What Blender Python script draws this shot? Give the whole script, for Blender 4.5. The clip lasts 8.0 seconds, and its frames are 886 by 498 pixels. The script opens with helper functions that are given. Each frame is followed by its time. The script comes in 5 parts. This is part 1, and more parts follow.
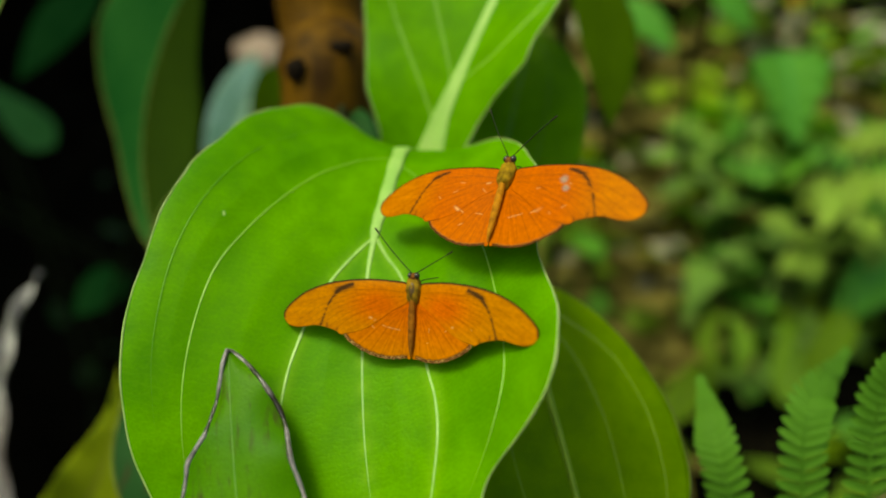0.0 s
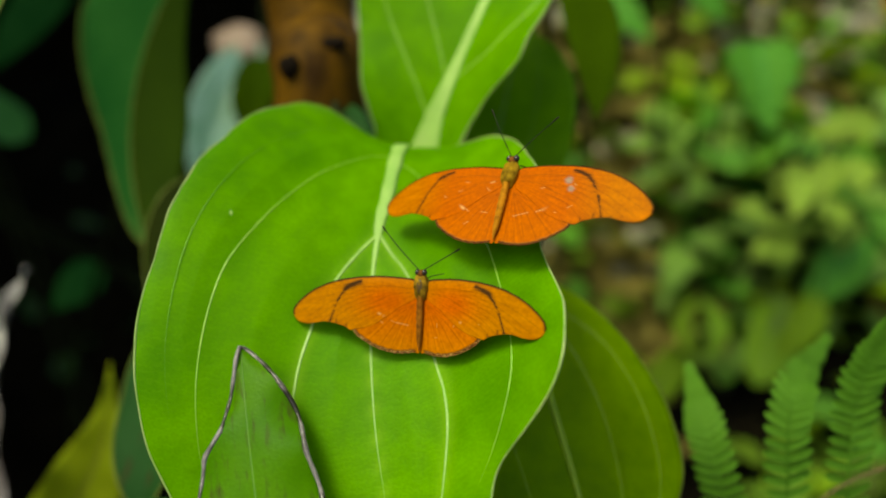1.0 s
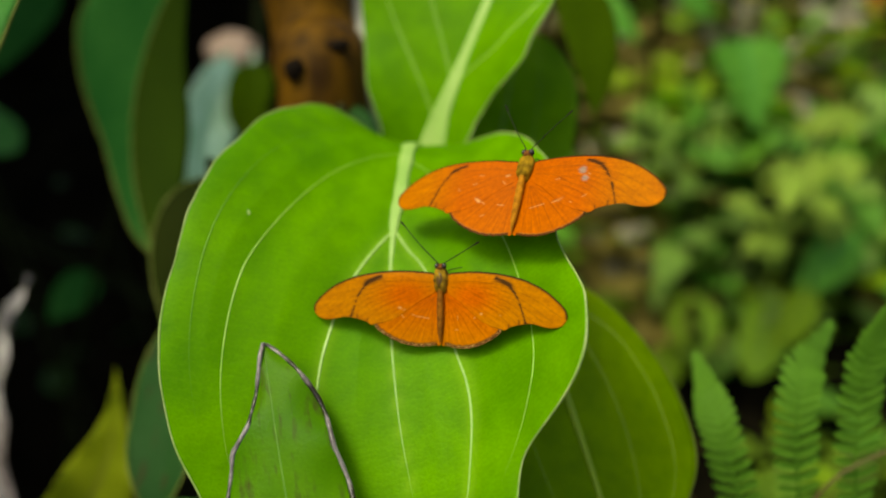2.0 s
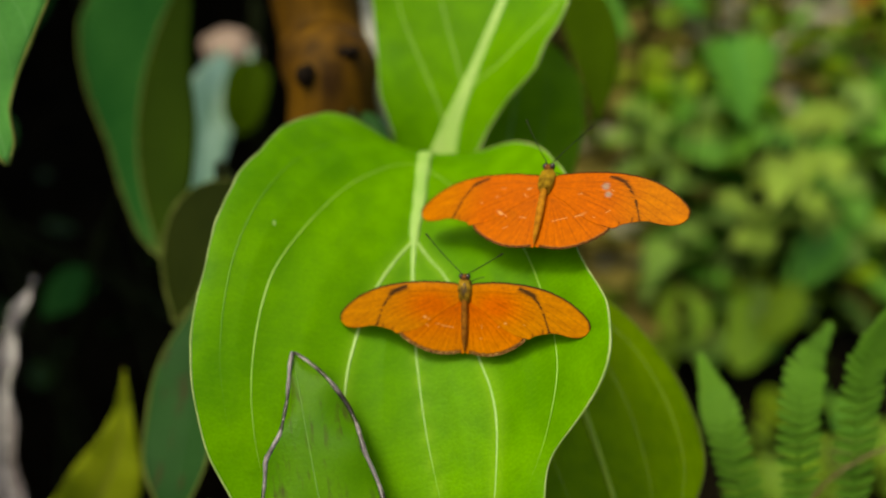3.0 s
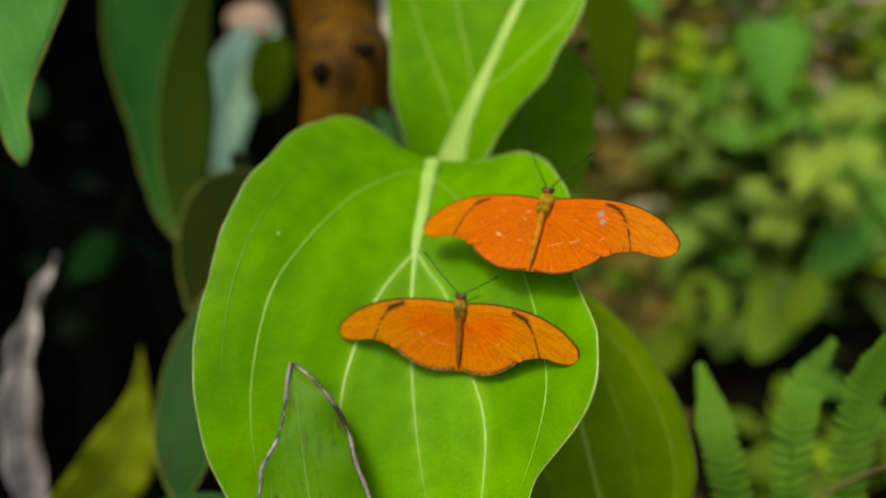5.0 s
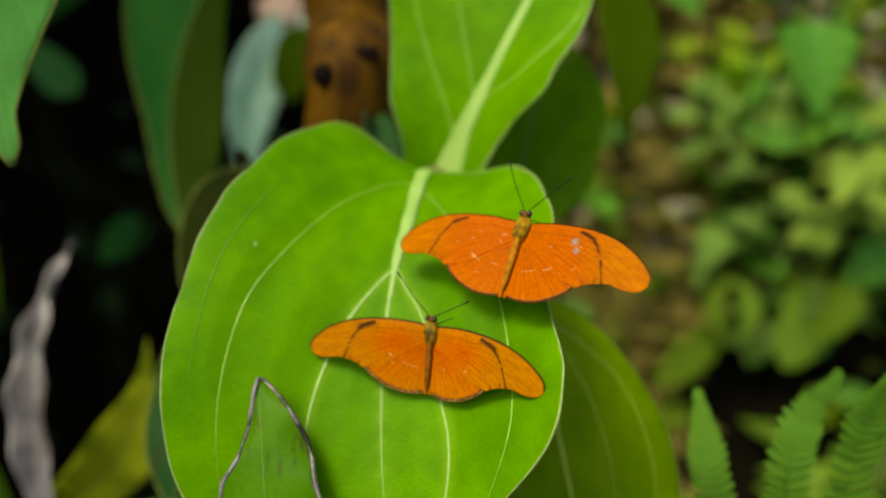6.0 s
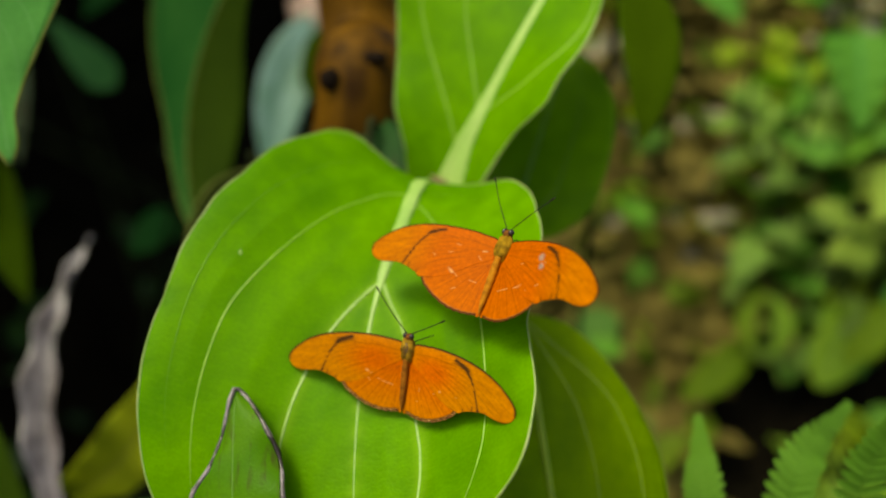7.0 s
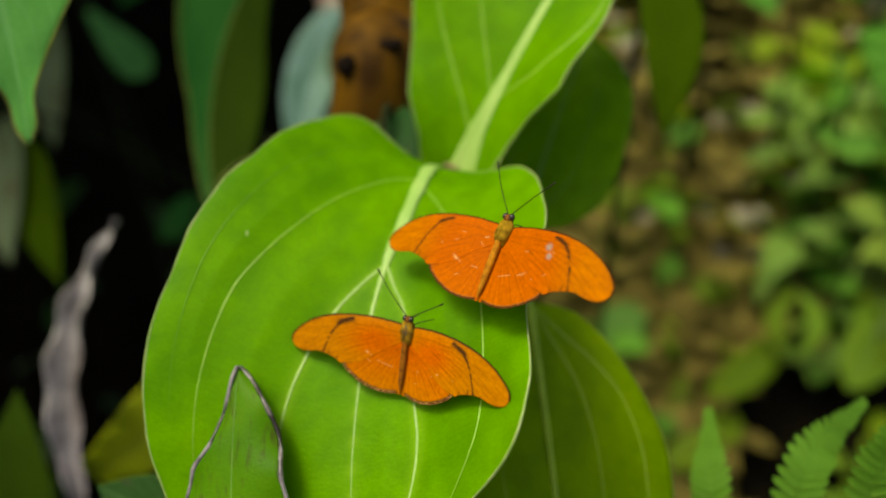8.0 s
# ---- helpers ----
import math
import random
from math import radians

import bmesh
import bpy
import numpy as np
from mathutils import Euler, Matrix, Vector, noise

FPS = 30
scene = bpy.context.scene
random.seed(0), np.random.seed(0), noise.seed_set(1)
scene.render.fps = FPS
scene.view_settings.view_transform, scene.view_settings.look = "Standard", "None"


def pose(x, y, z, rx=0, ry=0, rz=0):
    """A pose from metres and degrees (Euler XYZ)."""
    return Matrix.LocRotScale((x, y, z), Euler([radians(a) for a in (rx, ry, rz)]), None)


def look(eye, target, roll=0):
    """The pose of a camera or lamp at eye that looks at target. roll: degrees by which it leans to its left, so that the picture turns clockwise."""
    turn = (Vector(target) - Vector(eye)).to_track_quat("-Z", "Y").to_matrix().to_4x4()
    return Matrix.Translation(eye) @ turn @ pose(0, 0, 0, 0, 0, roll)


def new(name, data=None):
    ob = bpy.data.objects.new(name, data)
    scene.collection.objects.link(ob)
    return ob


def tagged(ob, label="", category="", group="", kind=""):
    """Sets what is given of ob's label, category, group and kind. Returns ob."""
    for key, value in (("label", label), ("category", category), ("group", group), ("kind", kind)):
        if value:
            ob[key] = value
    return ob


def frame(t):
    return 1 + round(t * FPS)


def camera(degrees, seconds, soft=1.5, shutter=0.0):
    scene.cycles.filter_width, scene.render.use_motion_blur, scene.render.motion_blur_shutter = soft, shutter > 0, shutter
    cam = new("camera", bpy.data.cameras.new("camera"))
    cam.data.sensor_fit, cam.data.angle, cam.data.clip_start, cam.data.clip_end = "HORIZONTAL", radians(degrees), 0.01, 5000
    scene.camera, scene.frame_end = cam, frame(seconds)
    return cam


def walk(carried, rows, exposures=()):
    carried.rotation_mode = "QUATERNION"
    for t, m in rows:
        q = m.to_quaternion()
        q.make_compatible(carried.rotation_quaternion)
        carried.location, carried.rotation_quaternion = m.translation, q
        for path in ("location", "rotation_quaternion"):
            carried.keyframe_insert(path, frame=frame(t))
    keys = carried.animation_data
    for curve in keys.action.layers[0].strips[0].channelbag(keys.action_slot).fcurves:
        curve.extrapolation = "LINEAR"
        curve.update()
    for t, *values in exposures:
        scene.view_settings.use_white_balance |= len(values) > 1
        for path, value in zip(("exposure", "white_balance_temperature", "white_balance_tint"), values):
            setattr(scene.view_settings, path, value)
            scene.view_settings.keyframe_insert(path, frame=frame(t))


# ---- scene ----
cam = camera(60.0, 8.0, soft=2.0)
cam.data.dof.use_dof = True
cam.data.dof.focus_distance = 0.228
cam.data.dof.aperture_fstop = 3.9
# seconds, place, pitch, roll, yaw
PATH = [
    (0, 0.00000, 0.00000, 1.10000, -27.000, -0.000, 0.000),
    (0.5, -0.00456, -0.00262, 1.10092, -27.107, -0.119, -1.083),
    (1, -0.01027, -0.00490, 1.10613, -27.970, 0.461, -2.317),
    (1.5, -0.01268, -0.00799, 1.10463, -27.594, -0.605, -2.452),
    (2.8, -0.03292, -0.01113, 1.11106, -27.889, 0.678, -5.057),
    (3, -0.03339, -0.01205, 1.11432, -28.344, 0.243, -4.812),
    (3.5, -0.03431, -0.01527, 1.11796, -28.580, 0.040, -4.482),
    (4, -0.03228, -0.01629, 1.12307, -29.318, 0.035, -3.851),
    (4.5, -0.02908, -0.01420, 1.13035, -30.608, 0.497, -3.369),
    (5.8, -0.00767, 0.00316, 1.13559, -31.905, 1.623, 0.112),
    (6, -0.00173, 0.00418, 1.13933, -32.315, 1.482, 1.136),
    (6.5, 0.00787, 0.00981, 1.14171, -32.546, 1.731, 2.884),
    (7, 0.01698, 0.01283, 1.14185, -32.518, 1.521, 4.817),
    (7.5, 0.02190, 0.01417, 1.14126, -32.809, 1.542, 6.185),
    (8, 0.02746, 0.01219, 1.13938, -33.014, 0.956, 7.813),
]
walk(cam, [(t, pose(x, y, z, 90 + pitch, 0, yaw) @ pose(0, 0, 0, 0, 0, roll)) for t, x, y, z, pitch, roll, yaw in PATH], ((0.0, 0.33, 7500, -29), (1.0, 0.33, 7500, -24), (1.5, 0.33, 7500, -20), (3.0, 0.33, 7500, -12), (4.5, 0.33, 7500, -11), (6.0, 0.34, 7500, -13), (8.0, 0.37, 7500, -11)))

# ---- light ----
SUN_WAY = Vector((-0.40, -0.11, 0.91)).normalized()
world = bpy.data.worlds.new("sky")
scene.world = world
world.use_nodes = True
_wt = world.node_tree
_sky = _wt.nodes.new("ShaderNodeTexSky")
_sky.sky_type = "NISHITA"
_sky.sun_disc = False
_sky.dust_density = 6.0
_sky.ozone_density = 0.0
_sky.sun_elevation = math.asin(SUN_WAY.z)
_sky.sun_rotation = math.atan2(SUN_WAY.x, SUN_WAY.y)
_wt.links.new(_sky.outputs[0], _wt.nodes["Background"].inputs[0])
_wt.nodes["Background"].inputs[1].default_value = 0.15
sun = new("sun", bpy.data.lights.new("sun", "SUN"))
sun.data.energy = 1.5
sun.data.angle = radians(15)
sun.data.color = (1.0, 0.95, 0.86)
sun.matrix_world = look(SUN_WAY * 5, (0, 0, 0))


# ---- materials ----
def nodes_of(name):
    m = bpy.data.materials.new(name)
    m.use_nodes = True
    nt = m.node_tree
    return m, nt, nt.nodes["Principled BSDF"]


def add(nt, kind, **values):
    n = nt.nodes.new(kind)
    for key, value in values.items():
        if key in n.inputs:
            n.inputs[key].default_value = value
    return n


def noise_of(nt, scale, detail=3.0, coord="Object", stretch=None):
    tc = add(nt, "ShaderNodeTexCoord")
    n = add(nt, "ShaderNodeTexNoise", Scale=scale, Detail=detail)
    if stretch:
        mp = add(nt, "ShaderNodeMapping", Scale=stretch)
        nt.links.new(tc.outputs[coord], mp.inputs["Vector"])
        nt.links.new(mp.outputs[0], n.inputs["Vector"])
    else:
        nt.links.new(tc.outputs[coord], n.inputs["Vector"])
    return n.outputs["Fac"]


def ramp_of(nt, fac, stops):
    r = add(nt, "ShaderNodeValToRGB")
    el = r.color_ramp.elements
    while len(el) < len(stops):
        el.new(0.5)
    for e, (p, c) in zip(el, stops):
        e.position, e.color = p, (*c, 1)
    nt.links.new(fac, r.inputs[0])
    return r.outputs[0]


def mixed(nt, fac, a, b, kind="MIX"):
    m = nt.nodes.new("ShaderNodeMix")
    m.data_type, m.blend_type = "RGBA", kind
    for value, sock in ((fac, m.inputs[0]), (a, m.inputs[6]), (b, m.inputs[7])):
        if isinstance(value, bpy.types.NodeSocket):
            nt.links.new(value, sock)
        elif isinstance(value, tuple):
            sock.default_value = (*value, 1)
        else:
            sock.default_value = value
    return m.outputs[2]


def calc(nt, op, a, b=0.0, c=0.0):
    m = nt.nodes.new("ShaderNodeMath")
    m.operation = op
    for value, sock in zip((a, b, c), m.inputs):
        if isinstance(value, bpy.types.NodeSocket):
            nt.links.new(value, sock)
        else:
            sock.default_value = value
    return m.outputs[0]


def bumped(nt, bsdf, height, strength, distance):
    b = add(nt, "ShaderNodeBump", Strength=strength, Distance=distance)
    nt.links.new(height, b.inputs["Height"])
    nt.links.new(b.outputs[0], bsdf.inputs["Normal"])


def finish_leaf(nt, bsdf, col, glow, share):
    """A leaf lets some light through."""
    out = nt.nodes["Material Output"]
    tr = add(nt, "ShaderNodeBsdfTranslucent")
    nt.links.new(mixed(nt, 1.0, col, glow, "MULTIPLY"), tr.inputs[0])
    mx = add(nt, "ShaderNodeMixShader", Fac=share)
    nt.links.new(bsdf.outputs[0], mx.inputs[1])
    nt.links.new(tr.outputs[0], mx.inputs[2])
    nt.links.new(mx.outputs[0], out.inputs["Surface"])


def leaf_material(name, deep, light, rough=0.4, vein=None, share=0.25, scale=60.0, glow=(1.6, 1.5, 0.5), side=9.0, spots=None, vary=0.0, gloss=None):
    """deep and light: the two greens that its patches mix; vein: colour of midrib and side veins drawn on the blade."""
    m, nt, bsdf = nodes_of(name)
    big = noise_of(nt, scale * 0.35, 3)
    fine = noise_of(nt, scale * 9, 4)
    col = ramp_of(nt, big, [(0.3, deep), (0.7, light)])
    col = mixed(nt, 0.22, col, ramp_of(nt, fine, [(0.25, (0.25, 0.25, 0.25)), (0.75, (1, 1, 1))]), "MULTIPLY")
    if vary:
        oi = nt.nodes.new("ShaderNodeNewGeometry")
        tone = ramp_of(nt, oi.outputs["Random Per Island"], [(0.0, (1 - vary,) * 3), (0.5, (1.0, 1.0, 1.0)), (1.0, (1 + 0.8 * vary, 1 + 0.75 * vary, 1 + 0.2 * vary))])
        col = mixed(nt, 1.0, col, tone, "MULTIPLY")
    height = fine
    if vein:
        uv = add(nt, "ShaderNodeUVMap")
        sep = nt.nodes.new("ShaderNodeSeparateXYZ")
        nt.links.new(uv.outputs[0], sep.inputs[0])
        off = calc(nt, "ABSOLUTE", calc(nt, "SUBTRACT", sep.outputs[0], 0.5))
        mid = calc(nt, "SUBTRACT", 1.0, calc(nt, "MULTIPLY", off, 22.0))
        mid = calc(nt, "MAXIMUM", mid, 0.0)
        lat = calc(nt, "SINE", calc(nt, "MULTIPLY", calc(nt, "SUBTRACT", sep.outputs[1], calc(nt, "MULTIPLY", off, 0.55)), side * 6.283))
        lat = calc(nt, "MULTIPLY", calc(nt, "MAXIMUM", calc(nt, "SUBTRACT", lat, 0.93), 0.0), 5.0)
        fac = calc(nt, "MINIMUM", calc(nt, "ADD", mid, lat), 0.8)
        col = mixed(nt, fac, col, vein)
        height = calc(nt, "ADD", calc(nt, "MULTIPLY", fac, -1.5), calc(nt, "MULTIPLY", fine, 0.5))
    if spots:
        s = ramp_of(nt, noise_of(nt, scale * 1.7, 4, stretch=(2.2, 0.5, 1)), [(0.56, (0, 0, 0)), (0.76, (1, 1, 1))])
        col = mixed(nt, s, col, spots)
    nt.links.new(col, bsdf.inputs["Base Color"])
    rg = ramp_of(nt, big, [(0.2, (rough - 0.06,) * 3), (0.8, (rough + 0.08,) * 3)])
    nt.links.new(rg, bsdf.inputs["Roughness"])
    bsdf.inputs["Specular IOR Level"].default_value = gloss if gloss is not None else (0.3 if rough < 0.44 else 0.12)
    bumped(nt, bsdf, height, 0.25, 0.0006)
    finish_leaf(nt, bsdf, col, glow, share)
    return m


def plain_material(name, deep, light, rough=0.6, scale=80.0, bump=0.3, distance=0.001, metal=0.0, stretch=None, spec=0.5, sharp=0.2):
    m, nt, bsdf = nodes_of(name)
    big = noise_of(nt, scale, 4, stretch=stretch)
    fine = noise_of(nt, scale * 7, 4, stretch=stretch)
    col = ramp_of(nt, big, [(0.5 - sharp, deep), (0.5 + sharp, light)])
    col = mixed(nt, 0.3, col, ramp_of(nt, fine, [(0.3, (0.4, 0.4, 0.4)), (0.7, (1, 1, 1))]), "MULTIPLY")
    nt.links.new(col, bsdf.inputs["Base Color"])
    bsdf.inputs["Roughness"].default_value = rough
    bsdf.inputs["Metallic"].default_value = metal
    bsdf.inputs["Specular IOR Level"].default_value = spec
    bumped(nt, bsdf, fine, bump, distance)
    return m


def wing_material(name, warm, gold, edge):
    """Colour zones come from the wing's own attribute: red dark markings, green rubbed scales, blue the lighter outer field."""
    m, nt, bsdf = nodes_of(name)
    at = nt.nodes.new("ShaderNodeAttribute")
    at.attribute_name = "marks"
    sep = nt.nodes.new("ShaderNodeSeparateColor")
    nt.links.new(at.outputs["Color"], sep.inputs[0])
    grain = noise_of(nt, 900, 3)
    cloud = noise_of(nt, 160, 3)
    col = mixed(nt, sep.outputs[2], warm, gold)
    col = mixed(nt, 0.48, col, ramp_of(nt, grain, [(0.3, (0.55, 0.5, 0.45)), (0.7, (1, 1, 1))]), "MULTIPLY")
    col = mixed(nt, 0.3, col, ramp_of(nt, cloud, [(0.3, (0.7, 0.62, 0.5)), (0.7, (1, 1, 1))]), "MULTIPLY")
    tc = add(nt, "ShaderNodeTexCoord")
    xyz = nt.nodes.new("ShaderNodeSeparateXYZ")
    nt.links.new(tc.outputs["Object"], xyz.inputs[0])
    ang = calc(nt, "ARCTAN2", xyz.outputs[1], calc(nt, "ABSOLUTE", xyz.outputs[0]))
    far = calc(nt, "MULTIPLY", calc(nt, "ABSOLUTE", xyz.outputs[0]), 60.0)
    cmb = nt.nodes.new("ShaderNodeCombineXYZ")
    nt.links.new(calc(nt, "MULTIPLY", ang, 16.0), cmb.inputs[0])
    nt.links.new(far, cmb.inputs[1])
    ray = add(nt, "ShaderNodeTexNoise", Scale=1.6, Detail=4.0)
    nt.links.new(cmb.outputs[0], ray.inputs["Vector"])
    # ray streaks; the brightest step paints golden glints into the wing
    col = mixed(nt, 0.36, col, ramp_of(nt, ray.outputs["Fac"], [(0.33, (0.55, 0.42, 0.25)), (0.5, (0.95, 0.93, 0.9)), (0.68, (1.25, 1.3, 1.2))]), "MULTIPLY")
    col = mixed(nt, sep.outputs[1], col, (0.82, 0.52, 0.22))
    col = mixed(nt, at.outputs["Alpha"], col, (0.30, 0.28, 0.25))
    col = mixed(nt, sep.outputs[0], col, edge)
    nt.links.new(col, bsdf.inputs["Base Color"])
    bsdf.inputs["Roughness"].default_value = 0.6
    bsdf.inputs["Specular IOR Level"].default_value = 0.08
    bumped(nt, bsdf, grain, 0.25, 0.0002)
    finish_leaf(nt, bsdf, col, (1.2, 1.0, 0.6), 0.15)
    return m


def blade_material(name, deep, light, near, share=0.25):
    """The large blade: an attribute tells how near a vein is."""
    m, nt, bsdf = nodes_of(name)
    at = nt.nodes.new("ShaderNodeAttribute")
    at.attribute_name = "marks"
    sep = nt.nodes.new("ShaderNodeSeparateColor")
    nt.links.new(at.outputs["Color"], sep.inputs[0])
    big = noise_of(nt, 22, 3)
    mid = noise_of(nt, 90, 3)
    fine = noise_of(nt, 1100, 4)
    col = ramp_of(nt, big, [(0.3, deep), (0.7, light)])
    col = mixed(nt, 0.32, col, ramp_of(nt, mid, [(0.36, (0.42, 0.54, 0.4)), (0.64, (1.05, 1.05, 1))]), "MULTIPLY")
    col = mixed(nt, 0.26, col, ramp_of(nt, fine, [(0.3, (0.4, 0.45, 0.4)), (0.7, (1, 1, 1))]), "MULTIPLY")
    wv = add(nt, "ShaderNodeTexWave", Scale=190.0, Distortion=9.0, Detail=3.0)
    wv.inputs["Detail Scale"].default_value = 1.2
    wv.bands_direction = "Y"
    tc = add(nt, "ShaderNodeTexCoord")
    nt.links.new(tc.outputs["Object"], wv.inputs["Vector"])
    ladder = ramp_of(nt, wv.outputs["Fac"], [(0.80, (0, 0, 0)), (1.0, (1, 1, 1))])
    col = mixed(nt, calc(nt, "MULTIPLY", ladder, 0.06), col, near)
    col = mixed(nt, sep.outputs[0], col, near)
    col = mixed(nt, sep.outputs[1], col, (0.55, 0.62, 0.30))
    nt.links.new(col, bsdf.inputs["Base Color"])
    nt.links.new(ramp_of(nt, mid, [(0.2, (0.44,) * 3), (0.8, (0.58,) * 3)]), bsdf.inputs["Roughness"])
    bsdf.inputs["Specular IOR Level"].default_value = 0.1
    height = calc(nt, "ADD", calc(nt, "MULTIPLY", mid, 2.5), calc(nt, "ADD", fine, calc(nt, "MULTIPLY", ladder, -0.25)))
    bumped(nt, bsdf, height, 0.2, 0.0006)
    finish_leaf(nt, bsdf, col, (1.7, 1.5, 0.4), share)
    return m


M_BLADE = blade_material("fresh_leaf", (0.098, 0.265, 0.0), (0.162, 0.365, 0.0005), (0.24, 0.42, 0.02), 0.25)
# blade copy lightened in colour to offset shade on the lower leaf
M_BLADE_SHADE = blade_material("lower_leaf_lightened", (0.20, 0.33, 0.0), (0.27, 0.41, 0.001), (0.26, 0.38, 0.012), 0.5)
# blade copy with the rounded leaf's shade partly put into its green
M_BLADE_DEEP = blade_material("deep_green_leaf", (0.105, 0.23, 0.0), (0.15, 0.30, 0.001), (0.12, 0.22, 0.01), 0.25)
M_VEIN = plain_material("vein", (0.26, 0.42, 0.08), (0.34, 0.49, 0.12), 0.45, 120, 0.2, 0.0004)
M_VEIN_SOFT = plain_material("soft_vein", (0.21, 0.40, 0.02), (0.29, 0.46, 0.045), 0.45, 120, 0.2, 0.0004)
M_FLARE = plain_material("pale_leaf_base", (0.30, 0.46, 0.10), (0.41, 0.56, 0.16), 0.45, 120, 0.2, 0.0004, stretch=(1, 0.2, 1), spec=0.2)
M_SCAR = plain_material("dry_leaf_scar", (0.10, 0.06, 0.02), (0.34, 0.30, 0.16), 0.7, 300, 0.5, 0.0005, spec=0.1)
M_VEIN_FAINT = plain_material("faint_vein", (0.09, 0.25, 0.001), (0.14, 0.33, 0.004), 0.5, 120, 0.2, 0.0004)
M_VEIN_DULL = plain_material("dull_vein", (0.22, 0.32, 0.004), (0.29, 0.39, 0.014), 0.5, 120, 0.2, 0.0004)
M_VEIN_DEEP = plain_material("deep_vein", (0.08, 0.18, 0.004), (0.12, 0.24, 0.01), 0.5, 120, 0.2, 0.0004)
M_RIM = plain_material("leaf_rim", (0.22, 0.34, 0.06), (0.44, 0.48, 0.20), 0.5, 150, 0.2, 0.0004)
# purple grey rim; its lightest tone paints whitish highlights along the edge
M_PURPLE = plain_material("dried_rim", (0.018, 0.010, 0.012), (0.27, 0.22, 0.25), 0.28, 130, 0.5, 0.0006, sharp=0.09)
# dark olive; on the hanging leaf it paints the shaded half
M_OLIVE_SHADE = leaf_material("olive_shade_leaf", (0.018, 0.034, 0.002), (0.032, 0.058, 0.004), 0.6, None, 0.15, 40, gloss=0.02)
M_OLIVE_RIM = plain_material("olive_rim", (0.10, 0.12, 0.02), (0.19, 0.21, 0.05), 0.6, 150, 0.2, 0.0004, spec=0.1)
M_OLIVE_MID = leaf_material("olive_leaf", (0.04, 0.072, 0.001), (0.065, 0.11, 0.003), 0.6, None, 0.2, 40, gloss=0.02)
M_SPIKE = leaf_material("bract_leaf", (0.055, 0.160, 0.002), (0.105, 0.235, 0.004), 0.34, None, 0.2, 110, spots=(0.05, 0.045, 0.012), gloss=0.06)
M_SPIKE_RIB = plain_material("bract_rib", (0.085, 0.20, 0.006), (0.13, 0.27, 0.012), 0.5, 120, 0.2, 0.0004)
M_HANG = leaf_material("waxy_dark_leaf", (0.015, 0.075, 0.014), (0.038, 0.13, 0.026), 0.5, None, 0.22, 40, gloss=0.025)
M_NEARLEFT = leaf_material("soft_green_leaf", (0.11, 0.33, 0.065), (0.17, 0.44, 0.10), 0.45, (0.20, 0.44, 0.14), 0.32, 50, gloss=0.06)
# brighter green makes up in colour for light the canopy takes away
M_FRESH = leaf_material("lit_weed_leaf", (0.08, 0.25, 0.06), (0.13, 0.34, 0.09), 0.45, None, 0.3, 40, gloss=0.1)
# blue green of its own; the palest tone also paints a bluish sheen
M_PALE = leaf_material("glaucous_leaf", (0.15, 0.32, 0.18), (0.42, 0.63, 0.55), 0.34, None, 0.1, 75, gloss=0.5)
M_YELLOW = leaf_material("yellowing_leaf", (0.24, 0.29, 0.010), (0.38, 0.42, 0.020), 0.45, (0.24, 0.24, 0.03), 0.25, 50)
# three very dark leaf tones, shade below the large leaf put into them
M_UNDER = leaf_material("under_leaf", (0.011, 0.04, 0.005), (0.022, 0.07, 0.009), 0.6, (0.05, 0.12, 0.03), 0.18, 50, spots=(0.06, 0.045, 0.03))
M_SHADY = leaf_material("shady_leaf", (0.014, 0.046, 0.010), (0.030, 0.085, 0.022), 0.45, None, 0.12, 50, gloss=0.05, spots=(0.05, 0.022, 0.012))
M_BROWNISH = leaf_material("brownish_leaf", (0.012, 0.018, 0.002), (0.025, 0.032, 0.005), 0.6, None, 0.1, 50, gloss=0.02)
M_DUSKY = leaf_material("dusky_leaf", (0.10, 0.13, 0.06), (0.20, 0.24, 0.13), 0.5, None, 0.2, 30, gloss=0.05, spots=(0.10, 0.045, 0.02))
# grey purple leaf; lighter lilac patches also paint in glossy highlights
M_DRY = plain_material("dry_leaf", (0.055, 0.038, 0.038), (0.27, 0.23, 0.255), 0.26, 34, 0.5, 0.003, spec=0.8, sharp=0.14)
M_BARK = plain_material("bark", (0.018, 0.006, 0.001), (0.160, 0.072, 0.004), 0.6, 46, 0.5, 0.002, stretch=(1.4, 1.4, 0.14), spec=0.08, sharp=0.18)
M_KNOT = plain_material("knot", (0.006, 0.004, 0.003), (0.02, 0.012, 0.008), 0.8, 60, spec=0.05)
# near-black: deep shade between the plants is put into the soil colour
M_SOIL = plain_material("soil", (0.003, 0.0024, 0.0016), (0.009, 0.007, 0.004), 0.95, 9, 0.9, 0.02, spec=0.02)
M_STONE = plain_material("stone", (0.24, 0.20, 0.14), (0.50, 0.45, 0.36), 0.8, 30, 0.6, 0.004, spec=0.1)
M_PINK = plain_material("pink_stone", (0.36, 0.22, 0.17), (0.55, 0.38, 0.31), 0.75, 25, 0.5, 0.004)
M_FERN = leaf_material("fern_green", (0.115, 0.255, 0.022), (0.175, 0.35, 0.04), 0.5, None, 0.38, 120)
M_TWIG = plain_material("twig", (0.10, 0.045, 0.02), (0.20, 0.10, 0.05), 0.6, 120)
M_DARK_STEM = plain_material("dark_stem", (0.010, 0.014, 0.005), (0.03, 0.035, 0.012), 0.8, 60, spec=0.05)
